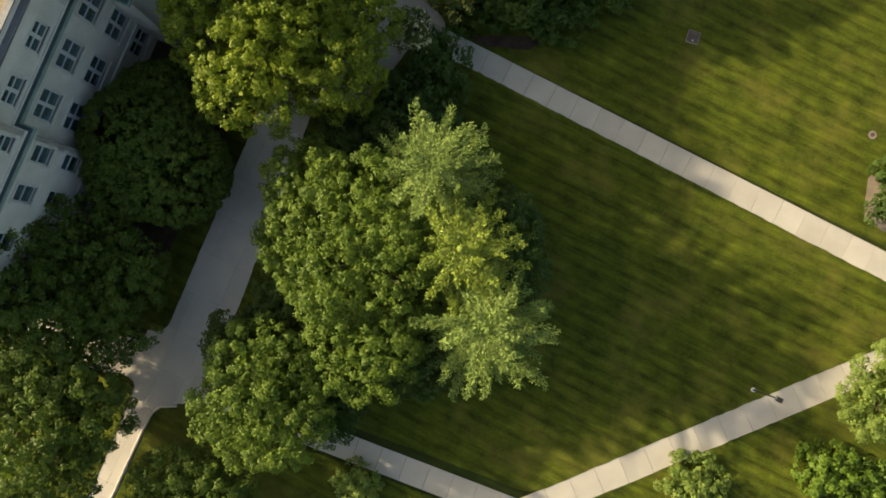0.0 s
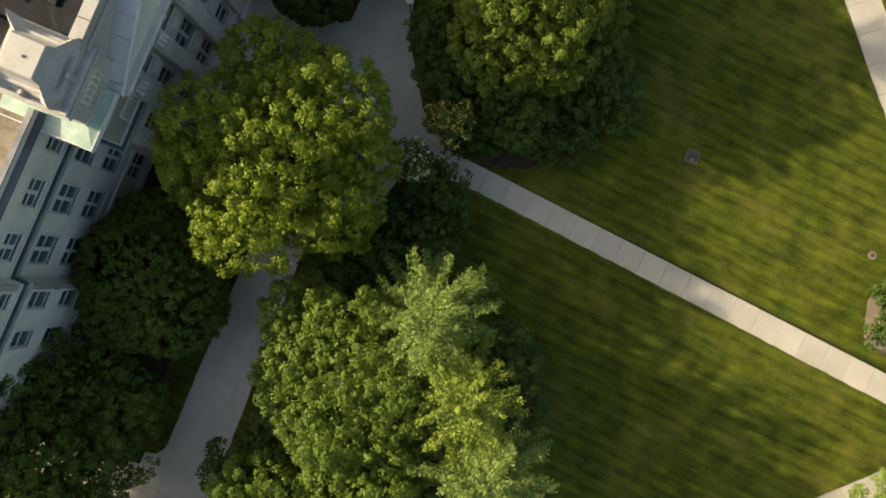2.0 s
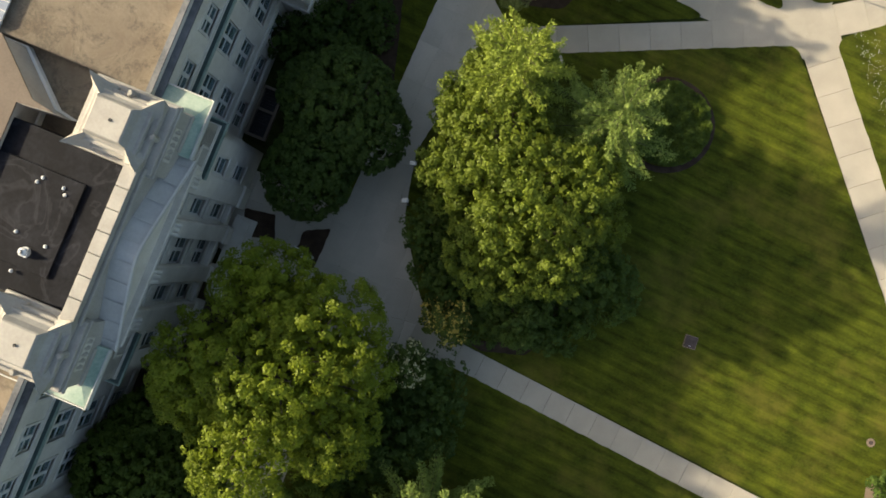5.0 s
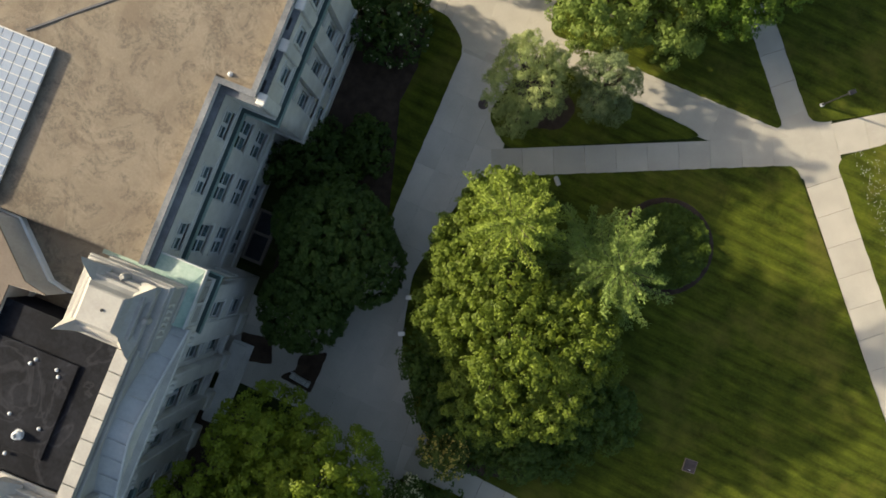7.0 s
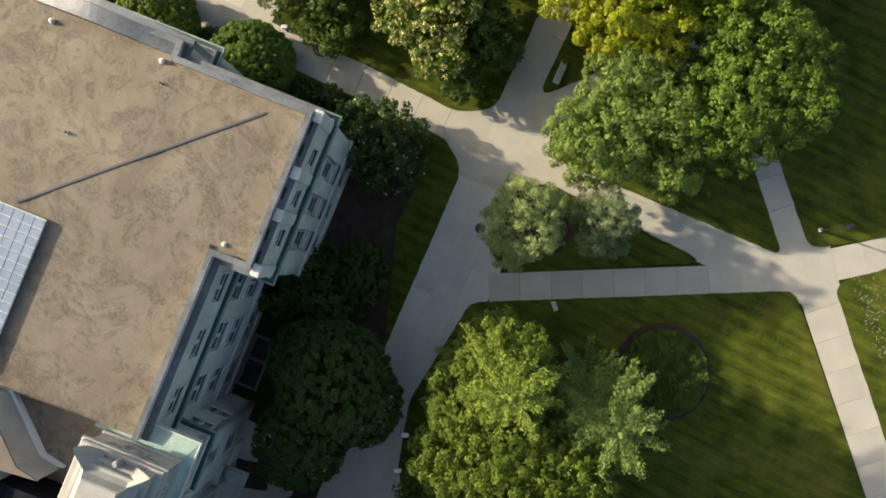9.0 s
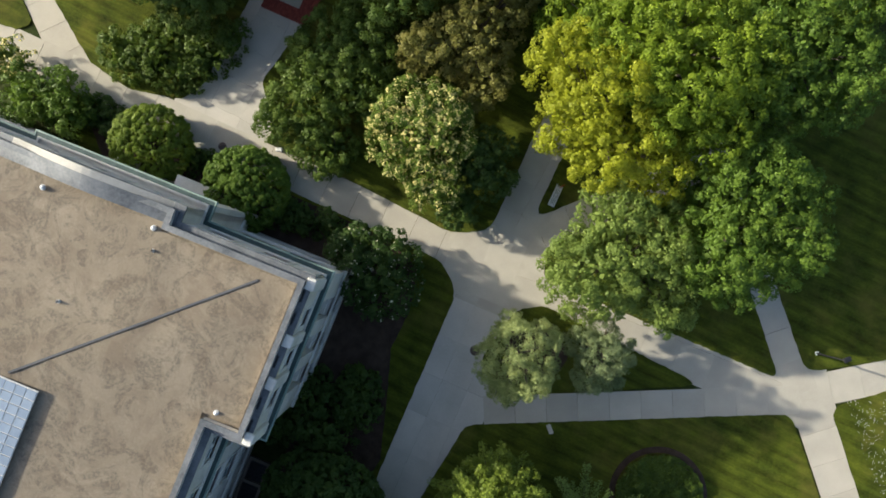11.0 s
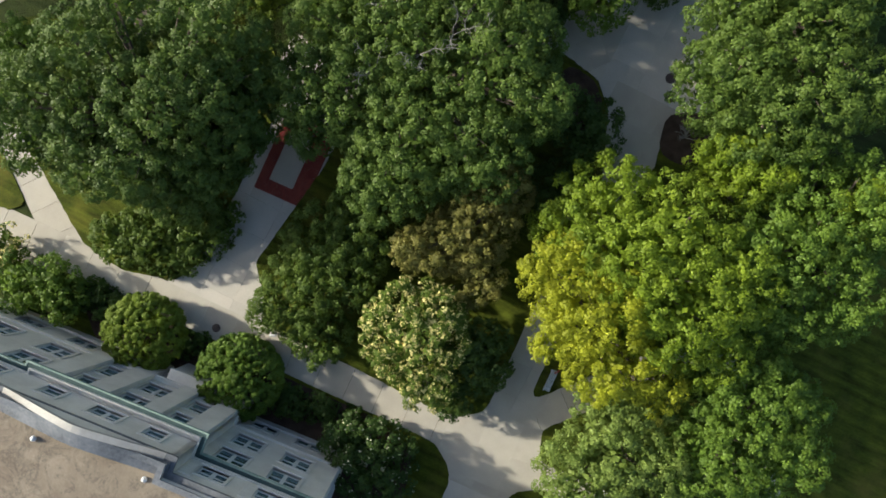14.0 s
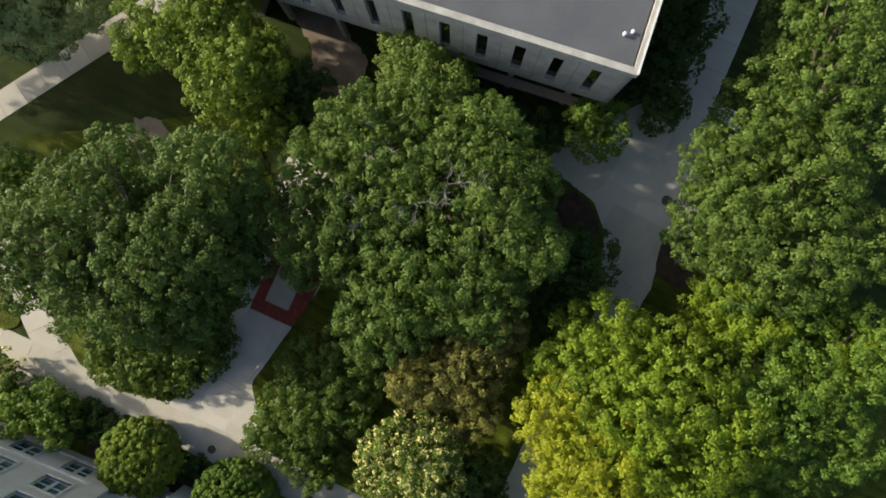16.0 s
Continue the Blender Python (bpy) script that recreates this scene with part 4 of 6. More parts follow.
def storeys(p0, p1, bays, rows, z0, z1, mat=STONE, name="wall"):
    """A front with a window in each bay of each row (width, height, sill height)."""
    holes, places = [], []
    for s in bays:
        for w, h, z in rows:
            if z0 < z and z + h < z1:
                holes.append((s - w / 2, s + w / 2, z, z + h))
                places.append((s, z, w, h))
    _, a, d, out = front(p0, p1, z0, z1, holes, mat, name)
    for s, z, w, h in places:
        m = Matrix(((-d.x, out.x, 0, 0), (-d.y, out.y, 0, 0), (0, 0, 1, 0), (0, 0, 0, 1)))
        m = Matrix.Translation(a + d * s + Vector((0, 0, z))) @ m
        window((round(w, 2), round(h, 2)), w, h, m, HALL)


def eaves(pts, z):
    """Stone cornice with a solid gutter, painted dark for the trough's shade, along an open line of plan points, out to
    the right.
    """
    for kind, lo, hi, o0, o1, mat in (("cornice", z - 0.55, z - 0.12, 0.0, 0.22, TRIM), ("gutter", z - 0.115, z + 0.05, 0.02, 0.34, SHADED_GUTTER), ("gutter_lip", z - 0.10, z + 0.08, 0.343, 0.44, DULL_COPPER), ("ledge", z + 0.0, z + 0.2, -0.02, 0.10, TRIM)):
        bm = bmesh.new()
        inner, outer = offset_line(pts, o0), offset_line(pts, o1)
        lo_i, hi_i = [bm.verts.new((x, y, lo)) for x, y in inner], [bm.verts.new((x, y, hi)) for x, y in inner]
        lo_o, hi_o = [bm.verts.new((x, y, lo)) for x, y in outer], [bm.verts.new((x, y, hi)) for x, y in outer]
        for i in range(len(pts) - 1):
            for q in ((hi_i, hi_o), (hi_o, lo_o), (lo_o, lo_i), (lo_i, hi_i)):
                bm.faces.new((q[0][i], q[0][i + 1], q[1][i + 1], q[1][i]))
        for i in (0, -1):
            bm.faces.new((lo_i[i], hi_i[i], hi_o[i], lo_o[i]))
        part(kind, bm, mat, HALL)


def offset_line(pts, o):
    """Plan points moved o to the right of the line's run."""
    res = []
    for i, p in enumerate(pts):
        ns = []
        for a, b in ((i - 1, i), (i, i + 1)):
            if 0 <= a and b < len(pts):
                d = (Vector(pts[b]) - Vector(pts[a])).normalized()
                ns.append(Vector((d.y, -d.x)))
        n = sum(ns, Vector((0, 0)))
        n = n / n.dot(ns[0])
        res.append((p[0] + n.x * o, p[1] + n.y * o))
    return res


def band(pts, o0, o1, z0, z1, mat, name, label=""):
    """A straight-sided strip along plan points, from o0 to o1 to the right of it."""
    bm = bmesh.new()
    inner, outer = offset_line(pts, o0), offset_line(pts, o1)
    rows = [[bm.verts.new((x, y, z)) for x, y in line] for line, z in ((inner, z0), (inner, z1), (outer, z1), (outer, z0))]
    for i in range(len(pts) - 1):
        for a, b in ((0, 1), (1, 2), (2, 3), (3, 0)):
            bm.faces.new((rows[a][i], rows[a][i + 1], rows[b][i + 1], rows[b][i]))
    for i in (0, -1):
        bm.faces.new([r[i] for r in rows])
    return part(name, bm, mat, HALL, label)


# Fronts, each run with the outside on its right: the east front from south to north, then the north front westwards.
SE, SW_, NE_STEP = -46.0, -36.3, -9.8
WING = -2.1
ROWS_WING = ((1.9, 1.75, 0.9), (1.9, 1.85, 4.0), (1.9, 1.85, 7.0), (1.7, 1.25, 10.4))
ROWS_SINGLE = ((1.15, 1.6, 0.9), (1.15, 1.8, 4.0), (1.15, 1.8, 7.0), (1.15, 1.25, 10.4))
ROWS_PAV = ((1.0, 1.2, 1.2),)
ROWS_DEEP = ((1.0, 1.75, 4.0), (1.0, 1.75, 7.0))
ROWS_ATTIC = ((1.0, 1.2, 10.5),)
ROWS_MID = ((1.1, 1.75, 2.35), (1.1, 1.75, 5.75), (1.1, 1.2, 9.0))
ROWS_DOUBLE = ((1.9, 1.75, 2.35), (1.9, 1.75, 5.75), (1.9, 1.2, 9.0))
storeys((-1.5, -58.0), (-1.5, SE), (2, 5.2, 8.4, 11), ((1.0, 1.5, 0.9), (1.15, 1.75, 4.0), (1.15, 1.75, 7.0), (1.0, 1.2, 10.55)), 0, TOP - 0.6)
storeys((-1.5, SE), (WING - 0.3, SE), (), (), 0, TOP - 0.6)
storeys((WING - 0.3, SE), (WING - 0.3, SW_), (1.95, 5.3, 8.7), ROWS_WING, 0, TOP - 0.6)
storeys((WING - 0.3, SW_), (0.0, SW_), (), (), 0, 11.6)
storeys((0.0, SW_), (0.0, -33.45), (2.1,), ROWS_MID, 0, 11.6)
storeys((0.0, -22.95), (0.0, -20.1), (0.75,), ROWS_MID, 0, 11.6)
storeys((0.0, -20.1), (WING, -20.1), (0.7, 1.55), ((0.55, 0.9, 4.3), (0.55, 0.9, 7.2)), 0, 11.6)
storeys((WING, -20.1), (WING, NE_STEP), (1.9, 5.4, 8.8), ROWS_WING, 0, TOP - 0.6)
storeys((WING, NE_STEP), (0.0, NE_STEP), (), (), 0, TOP - 0.6)
# north-east pavilion, east side: a plain ground storey, deep window bays between broad piers, an attic
storeys((0.0, NE_STEP), (0.0, 0.0), (2.4, 4.8, 7.3), ROWS_PAV, 0, 3.1)
storeys((-0.5, NE_STEP + 0.01), (-0.5, -0.4), (2.39, 4.79, 7.29), ROWS_DEEP, 3.1, 9.35)
storeys((0.0, NE_STEP), (0.0, 0.0), (2.4, 4.8, 7.3), ROWS_ATTIC, 9.35, TOP - 0.6)
for y0, y1 in ((NE_STEP + 0.003, -8.15), (-6.65, -5.72), (-4.28, -3.22), (-1.78, -0.403)):
    part("pier", boxes((-0.497, 0.0, y0, y1, 3.103, 9.347)), STONE, HALL)
for yy in (-7.4, -5.0, -2.5):
    part("spandrel", boxes((-0.5, -0.36, yy - 0.62, yy + 0.62, 5.95, 6.75), bevel=0.04), TRIM, HALL)
    part("window_corbel", boxes((-0.5, -0.22, yy - 0.66, yy + 0.66, 3.55, 3.8), bevel=0.05), TRIM, HALL)
    part("window_hood", boxes((-0.5, -0.2, yy - 0.68, yy + 0.68, 8.92, 9.14), bevel=0.05), TRIM, HALL)
# north front
storeys((0.0, 0.0), (-7.9, 0.0), (2.7, 6.15), ((1.9, 1.45, 0.4), *ROWS_WING[1:]), 0, TOP - 0.6)
storeys((-7.9, 0.0), (-7.9, 0.9), (), (), 0, TOP - 0.6)
storeys((-7.9, 0.9), (-11.6, 0.9), (2.17,), ROWS_SINGLE, 0, TOP - 0.6)
storeys((-11.6, 0.9), (-14.8, 0.9), (1.5,), ROWS_WING, 0, TOP - 0.6)
storeys((-14.8, 0.9), (-18.6, 0.9), (1.65,), ROWS_SINGLE, 0, TOP - 0.6)
storeys((-18.6, 0.9), (-34.0, 0.9), (1.75, 5.75, 9.75, 13.6), ROWS_WING, 0, TOP - 0.6)
for x0, x1 in ((-9.3, -7.9), (-12.1, -10.9), (-15.65, -14.25), (-18.6, -17.2)):
    part("pier", boxes((x0, x1, 0.903, 1.28, 0, 9.35), bevel=0.03), STONE, HALL)
part("cornice_deck", boxes((-18.6, -7.9, 0.903, 1.197, 9.353, CORNICE - 0.02)), TRIM, HALL)
# the middle: recessed bays between broad piers, under a pediment
storeys((-0.42, -33.45), (-0.42, -30.0), (2.25,), ROWS_MID, 0, 11.6)
storeys((-0.42, -30.0), (-0.42, -26.4), (1.8,), ROWS_DOUBLE, 0, 11.6)
storeys((-0.42, -26.4), (-0.42, -22.95), (1.2,), ROWS_MID, 0, 11.6)
for yy in (-32.7, -29.7, -26.7, -23.7):
    w = 0.75 if yy in (-32.7, -23.7) else 0.56
    part("pier", boxes((-0.418, 0.12, yy - w, yy + w, 0, 10.4), bevel=0.05), STONE, HALL)
    part("pier_cap", boxes((-0.40, 0.2, yy - w - 0.06, yy + w + 0.06, 10.4, 10.75), bevel=0.05), TRIM, HALL)
    bm = boxes((0.1, 0.28, yy - 0.42, yy + 0.42, 9.35, 10.3), bevel=0.1)
    for k in (-0.3, 0.0, 0.3):
        tube(bm, [(0.2, yy + k, 9.2), (0.33, yy + k, 9.7), (0.22, yy + k, 10.35)], [0.09, 0.17, 0.08], 8)
    part("cartouche", bm, TRIM, HALL, "carved stone cartouche")
    part("pier_foot", boxes((-0.40, 0.3, yy - w - 0.1, yy + w + 0.1, 0, 1.4), bevel=0.08), TRIM, HALL)
for yy, w in ((-31.2, 0.7), (-28.2, 1.0), (-25.2, 0.7)):
    for z0 in (4.45, 7.85):
        part("spandrel", boxes((-0.418, -0.26, yy - w, yy + w, z0, z0 + 0.85), bevel=0.04), TRIM, HALL)
        part("relief", boxes((-0.262, -0.18, yy - 0.35, yy + 0.35, z0 + 0.2, z0 + 0.65), bevel=0.05), STONE, HALL)
    part("bay_sill", boxes((-0.418, 0.02, yy - w, yy + w, 1.65, 2.0), bevel=0.05), TRIM, HALL)
part("frieze", boxes((-0.417, 0.1, -33.6, -22.8, 10.76, 11.5)), STONE, HALL)
part("entrance_step", boxes((0.0, 1.6, -31.4, -25.0, 0.0, 0.17), (0.0, 1.2, -31.2, -25.2, 0.17, 0.34), bevel=0.02), TRIM, HALL)

EAST_A = [(-1.5, -58.0), (-1.5, SE), (WING - 0.3, SE), (WING - 0.3, SW_)]
EAST_B = [(WING, -20.1), (WING, NE_STEP), (0.0, NE_STEP), (0.0, 0.0), (-7.9, 0.0), (-7.9, 0.9), (-34.0, 0.9)]
eaves(EAST_A, CORNICE)
eaves([*EAST_B[:5], (-7.9, 1.2), (-18.6, 1.2), (-18.6, 0.9), EAST_B[6]], CORNICE)
eaves([(WING - 0.3, SW_), (0.0, SW_), (0.0, -33.4)], CORNICE - 0.9)
eaves([(0.0, -23.4), (0.0, -20.1), (WING, -20.1)], CORNICE - 0.9)
for line in (EAST_A, EAST_B):
    band(line, -0.12, 0.14, 2.75, 3.1, TRIM, "belt_course")
    band(line, 0.003, 0.16, 0.0, 0.75, TRIM, "plinth")
    band(line, -0.58, -0.35, ROOF - 0.3, TOP - 0.08, STONE, "parapet")
    band(line, -0.63, -0.3, TOP - 0.08, TOP, METAL, "coping", "grey sheet-metal coping")
    band(line, -0.347, 0.05, TOP - 0.6, TOP - 0.46, METAL, "attic_ledge", "grey sheet-metal ledge")
# attic piers on the north-east pavilion and curved gable on the north front
for yy in (-9.4, -6.2, -3.75, -0.45):
    part("attic_pier", boxes((-0.3, 0.24, yy - 0.35, yy + 0.35, 10.15, 12.9), bevel=0.06), TRIM, HALL)
# Thin dark plates on the ledge paint the shaded slots below the coping.
for yy in (-8.7, -7.4, -5.0, -2.5, -1.2):
    part("scupper", boxes((-0.296, -0.17, yy - 0.34, yy + 0.34, TOP - 0.47, TOP - 0.4)), DARK, HALL)
for xx in (-0.5, -3.9, -7.4):
    part("attic_pier", boxes((xx - 0.35, xx + 0.35, -0.3, 0.06, 10.15, 12.2), bevel=0.03), TRIM, HALL)


def rake(t):
    """The slope of a pediment from 0 at its ends to 1 at its slightly rounded top."""
    e = 0.1
    return 1 - (math.sqrt(t * t + e * e) - e) / (math.sqrt(1 + e * e) - e)


def pediment_roof(mid, half, o0, o1, z, rise, thick, mat, name, along_y, label="", fall=0.0):
    """A raking strip over a pediment, from o0 to o1 across; fall lowers its outer edge."""
    bm = bmesh.new()
    rows = []
    n = 24
    for i in range(n + 1):
        t = -1 + 2 * i / n
        zz, c = z + rise * rake(t), mid + t * half
        ring = [(o0, zz - thick), (o0, zz), (o1, zz - fall), (o1, zz - thick - fall)]
        rows.append([bm.verts.new((o, c, h) if along_y else (c, o, h)) for o, h in ring])
    for r0, r1 in zip(rows, rows[1:]):
        for k in range(4):
            bm.faces.new((r0[k], r0[(k + 1) % 4], r1[(k + 1) % 4], r1[k]))
    bm.faces.new(rows[0])
    bm.faces.new(rows[-1])
    return part(name, bm, mat, HALL, label)


def tympanum(mid, half, o0, o1, z0, z, rise, mat, along_y):
    """The wall under a pediment's slopes."""
    bm = bmesh.new()
    n = 24
    rows = []
    for i in range(n + 1):
        t = -1 + 2 * i / n
        c, top = mid + t * half, z + rise * rake(t)
        rows.append([bm.verts.new((o, c, h) if along_y else (c, o, h)) for o, h in ((o0, z0), (o0, top), (o1, top), (o1, z0))])
    for r0, r1 in zip(rows, rows[1:]):
        for k in range(4):
            bm.faces.new((r0[k], r0[(k + 1) % 4], r1[(k + 1) % 4], r1[k]))
    bm.faces.new(rows[0])
    bm.faces.new(rows[-1])
    return part("tympanum", bm, mat, HALL)


# north pediment: a pale raking cornice before a parapet that humps behind its top
tympanum(-13.3, 5.1, 0.5, 0.897, 12.55, 12.45, 1.2, STONE, False)
pediment_roof(-13.3, 5.25, 0.56, 0.95, 12.62, 1.2, 0.2, WHITE, "raking_coping", False, "pale raking coping")
pediment_roof(-13.3, 5.2, 0.555, -0.3, 12.95, 0.72, 0.5, METAL, "parapet_cover", False, "grey sheet-metal cover behind the coping", 0.22)
part("porch_parapet", boxes((-13.4, -10.9, 0.95, 1.9, 0, 2.6), (-13.5, -10.8, 0.92, 2.0, 2.6, 2.85), bevel=0.04), STONE, HALL)
part("porch", boxes((-18.6, -17.6, 0.95, 1.8, 0, 2.4), (-18.7, -10.8, 0.93, 1.25, 2.86, 3.05), bevel=0.04), STONE, HALL)

# tan roof with a low hip along the diagonal, and its grey hip strip
def roof_z(x, y):
    inner = min(-x - 0.6, 0.3 - y if x < -7.9 else -y - 0.6)
    if y < NE_STEP:
        inner = min(inner, -x + WING - 0.6) if y > -20.1 else inner
    return ROOF + 0.07 * max(0.0, min(inner, 13.0))


bm = bmesh.new()
prism(bm, [(-0.6, -9.3), (-0.6, -0.6), (-8.4, -0.6), (-8.4, 0.3), (-34, 0.3), (-34, -58), (-2.0, -58), (-2.0, -46.4), (-3.0, -46.4), (-3.0, -36.4), (-3.4, -20.2), (-2.75, -20.1), (-2.75, -9.3)], 11.9, ROOF)
part("roof", bm, TAN_ROOF, HALL, "tan weathered flat roof membrane")


def hip_sheet():
    """The hipped sheet over the north end, in strips that fall to the parapets."""
    bm = bmesh.new()
    gx = sorted({-0.8, -2.9, -8.7, *(-33.5 + 0.75 * i for i in range(44))})
    gy = sorted({-9.0, -9.01, -0.8, 0.1, *(-20.1 + 0.6 * j for j in range(34))})
    grid = {}
    for i, x in enumerate(gx):
        for j, y in enumerate(gy):
            if x > -0.79 or y > (-0.79 if x > -8.69 else 0.11) or (x > -2.89 and y < -9.005):
                continue
            grid[i, j] = bm.verts.new((x, y, roof_z(x, y) + 0.02 + 0.012 * noise.noise((x * 0.6, y * 0.6, 0))))
    for i, j in grid:
        q = [(i, j), (i + 1, j), (i + 1, j + 1), (i, j + 1)]
        if all(k in grid for k in q):
            bm.faces.new([grid[k] for k in q])
    for f in bm.faces:
        f.smooth = True
    return part("roof_sheet", bm, TAN_ROOF, HALL, "tan wrinkled roof membrane")


hip_sheet()
bm = bmesh.new()
rings = []
for i in range(13):
    cx, cy = -2.8 - 10.3 * i / 12, -1.3 - 9.4 * i / 12
    zz = roof_z(cx, cy) + 0.05
    rings.append([bm.verts.new((cx + 0.04 * s, cy - 0.044 * s, zz + up)) for s, up in ((1, -0.03), (1, 0.035), (-1, 0.035), (-1, -0.03))])
for r0, r1 in zip(rings, rings[1:]):
    for k in range(4):
        bm.faces.new((r0[k], r0[(k + 1) % 4], r1[(k + 1) % 4], r1[k]))
bm.faces.new(rings[0])
bm.faces.new(rings[-1])
part("hip_strip", bm, GREY_ROOF, HALL, "dark grey roof hip strip")

# middle block: dark roof, parapets, bowed gable, two corner towers
part("dark_roof", boxes((-13.0, -0.9, -32.4, -24.0, 11.6, 14.6)), BLACK_ROOF, HALL, "black flat roof with stains")
part("dark_roof_curb", boxes((-13.0, -2.8, -31.0, -25.8, 14.604, 14.74), bevel=0.03), BLACK_ROOF, HALL, "raised black roof field")
part("attic_parapet", boxes((-0.95, -0.35, -32.5, -23.9, 11.2, 15.3)), WHITE, HALL)
for i in range(7):
    part("parapet_stone", boxes((-1.02, -0.28, -32.35 + i * 1.2, -31.19 + i * 1.2, 15.304, 15.5), bevel=0.02), WHITE, HALL)
part("parapet_moulding", boxes((-0.347, -0.15, -32.5, -23.9, 14.7, 14.95), bevel=0.04), WHITE, HALL)
part("parapet_base", boxes((-0.348, 0.05, -34.0, -22.4, 11.6, 12.0)), STONE, HALL)
PED, PED_HALF, PED_Z, PED_RISE = -28.2, 5.6, 12.4, 2.1
tympanum(PED, PED_HALF - 0.25, -0.34, 0.36, 11.5, PED_Z - 0.25, PED_RISE, STONE, True)
pediment_roof(PED, PED_HALF, -0.345, 0.9, PED_Z, PED_RISE, 0.22, LIGHT_METAL, "pediment_roof", True, "grey seamed sheet-metal pediment roof", 0.06)
pediment_roof(PED, PED_HALF + 0.03, 0.84, 0.93, PED_Z + 0.03, PED_RISE, 0.2, LIGHT_METAL, "raking_edge", True, "", 0.06)
part("pediment_cornice", boxes((0.1, 0.8, PED - PED_HALF + 0.1, PED + PED_HALF - 0.1, 11.503, 11.75), (0.1, 0.66, PED - PED_HALF + 0.16, PED + PED_HALF - 0.16, 11.3, 11.5), bevel=0.04), TRIM, HALL)
for i in range(10):
    t = -0.92 + 1.84 * i / 9
    zz = PED_Z + PED_RISE * rake(t) + 0.004
    bm = boxes((-0.34, 0.86, PED + t * PED_HALF - 0.022, PED + t * PED_HALF + 0.022, zz - 0.09, zz + 0.045))
    part("roof_seam", bm, LIGHT_METAL, HALL, "raised roof seam")


def corner_tower(yc, out):
    """A square corner tower: copper ledge, shaft with a relief, cornice, and a hipped stone cap with four flared horns."""
    def slab(x0, x1, n0, n1, z0, z1, bevel=0.05):
        """A block whose plan runs from n0 to n1 away from the middle of the front."""
        y0, y1 = sorted((yc + out * n0, yc + out * n1))
        return boxes((x0, x1, y0, y1, z0, z1), bevel=bevel)

    t = part("tower", slab(-4.3, 0.0, -1.8, 1.85, 9.0, 14.35, 0), WHITE, HALL)
    part("tower_ledge", slab(-4.4, 0.12, -0.2, 1.97, 12.72, 13.0), WHITE, t, "white stone ledge")
    bm = bmesh.new()
    lo = [(-5.0, 1.9), (-5.0, 3.08), (0.62, 3.08), (0.62, -0.32), (0.0, -0.32), (0.0, 1.9)]
    hi = [12.72, 12.56, 12.56, 12.56, 12.72, 12.72]
    a = [bm.verts.new((x, yc + out * n, z)) for (x, n), z in zip(lo, hi)]
    b = [bm.verts.new((x, yc + out * n, 12.3)) for x, n in lo]
    bm.faces.new((a[0], a[1], a[2], a[5]))
    bm.faces.new((a[5], a[2], a[3], a[4]))
    bm.faces.new((b[0], b[1], b[2], b[5]))
    bm.faces.new((b[5], b[2], b[3], b[4]))
    for i in range(6):
        j = (i + 1) % 6
        bm.faces.new((b[i], b[j], a[j], a[i]))
    part("copper_ledge", bm, COPPER, t, "pale green verdigris copper ledge")
    part("ledge_lip", slab(-5.05, 0.69, 3.084, 3.15, 12.25, 12.64, 0), FRAME, t, "pale metal lip")
    part("ledge_lip", slab(0.624, 0.69, -0.32, 3.08, 12.25, 12.64, 0), FRAME, t, "pale metal lip")
    part("ledge_moulding", slab(-4.6, 0.45, -0.2, 2.7, 11.95, 12.296), TRIM, t)
    part("ledge_moulding", slab(-4.5, 0.25, -0.2, 2.25, 11.6, 11.95), TRIM, t)
    part("relief_panel", slab(-0.02, 0.07, -0.95, 0.95, 13.4, 14.25, 0.03), TRIM, t, "carved relief panel")
    bm = bmesh.new()
    for k in range(5):
        y = yc - 0.72 + 0.36 * k
        tube(bm, [(0.04, y, 13.55), (0.09, y + 0.05, 13.82), (0.04, y, 14.1)], [0.08, 0.14, 0.07], 7)
    part("relief_swag", bm, WHITE, t)
    bm = bmesh.new()
    y = yc + out * 1.86
    loop = [(-2.1 + 0.62 * math.cos(k * math.pi / 10), y, 13.68 + 0.40 * math.sin(k * math.pi / 10)) for k in range(21)]
    tube(bm, loop, [0.09 + 0.02 * (k % 2) for k in range(21)], 7)
    tube(bm, [(-2.1, y - out * 0.02, 13.68), (-2.1, y + out * 0.06, 13.68), (-2.1, y + out * 0.12, 13.68)], [0.32, 0.26, 0.1], 12)
    part("wreath_relief", bm, WHITE, t, "carved oval wreath")
    for side in (-1, 1):
        bm = bmesh.new()
        tube(bm, [(-2.1 + side * (0.75 + 0.17 * k), y, 13.9 - 0.28 * math.sin(k * math.pi / 4)) for k in range(5)], [0.05, 0.09, 0.12, 0.09, 0.05], 7)
        part("relief_swag", bm, WHITE, t)
    part("tower_cornice", slab(-4.6, 0.18, -2.0, 2.05, 14.35, 14.6), WHITE, t)
    part("tower_cornice", slab(-4.5, 0.08, -1.9, 1.95, 14.6, 14.8), WHITE, t)
    part("cap_base", slab(-4.05, -0.35, -1.6, 1.6, 14.8, 15.2), WHITE, t)
    part("cap_step", slab(-3.8, -0.65, -1.4, 1.4, 15.2, 15.55), WHITE, t)
    bm = bmesh.new()
    rings = []
    for x0, x1, n, z in ((-3.62, -0.85, 1.22, 15.55), (-3.4, -1.05, 1.05, 15.8), (-3.2, -1.2, 0.92, 16.22), (-3.12, -1.28, 0.85, 16.3)):
        rings.append([bm.verts.new((x, yc + y, z)) for x, y in ((x0, -n), (x1, -n), (x1, n), (x0, n))])
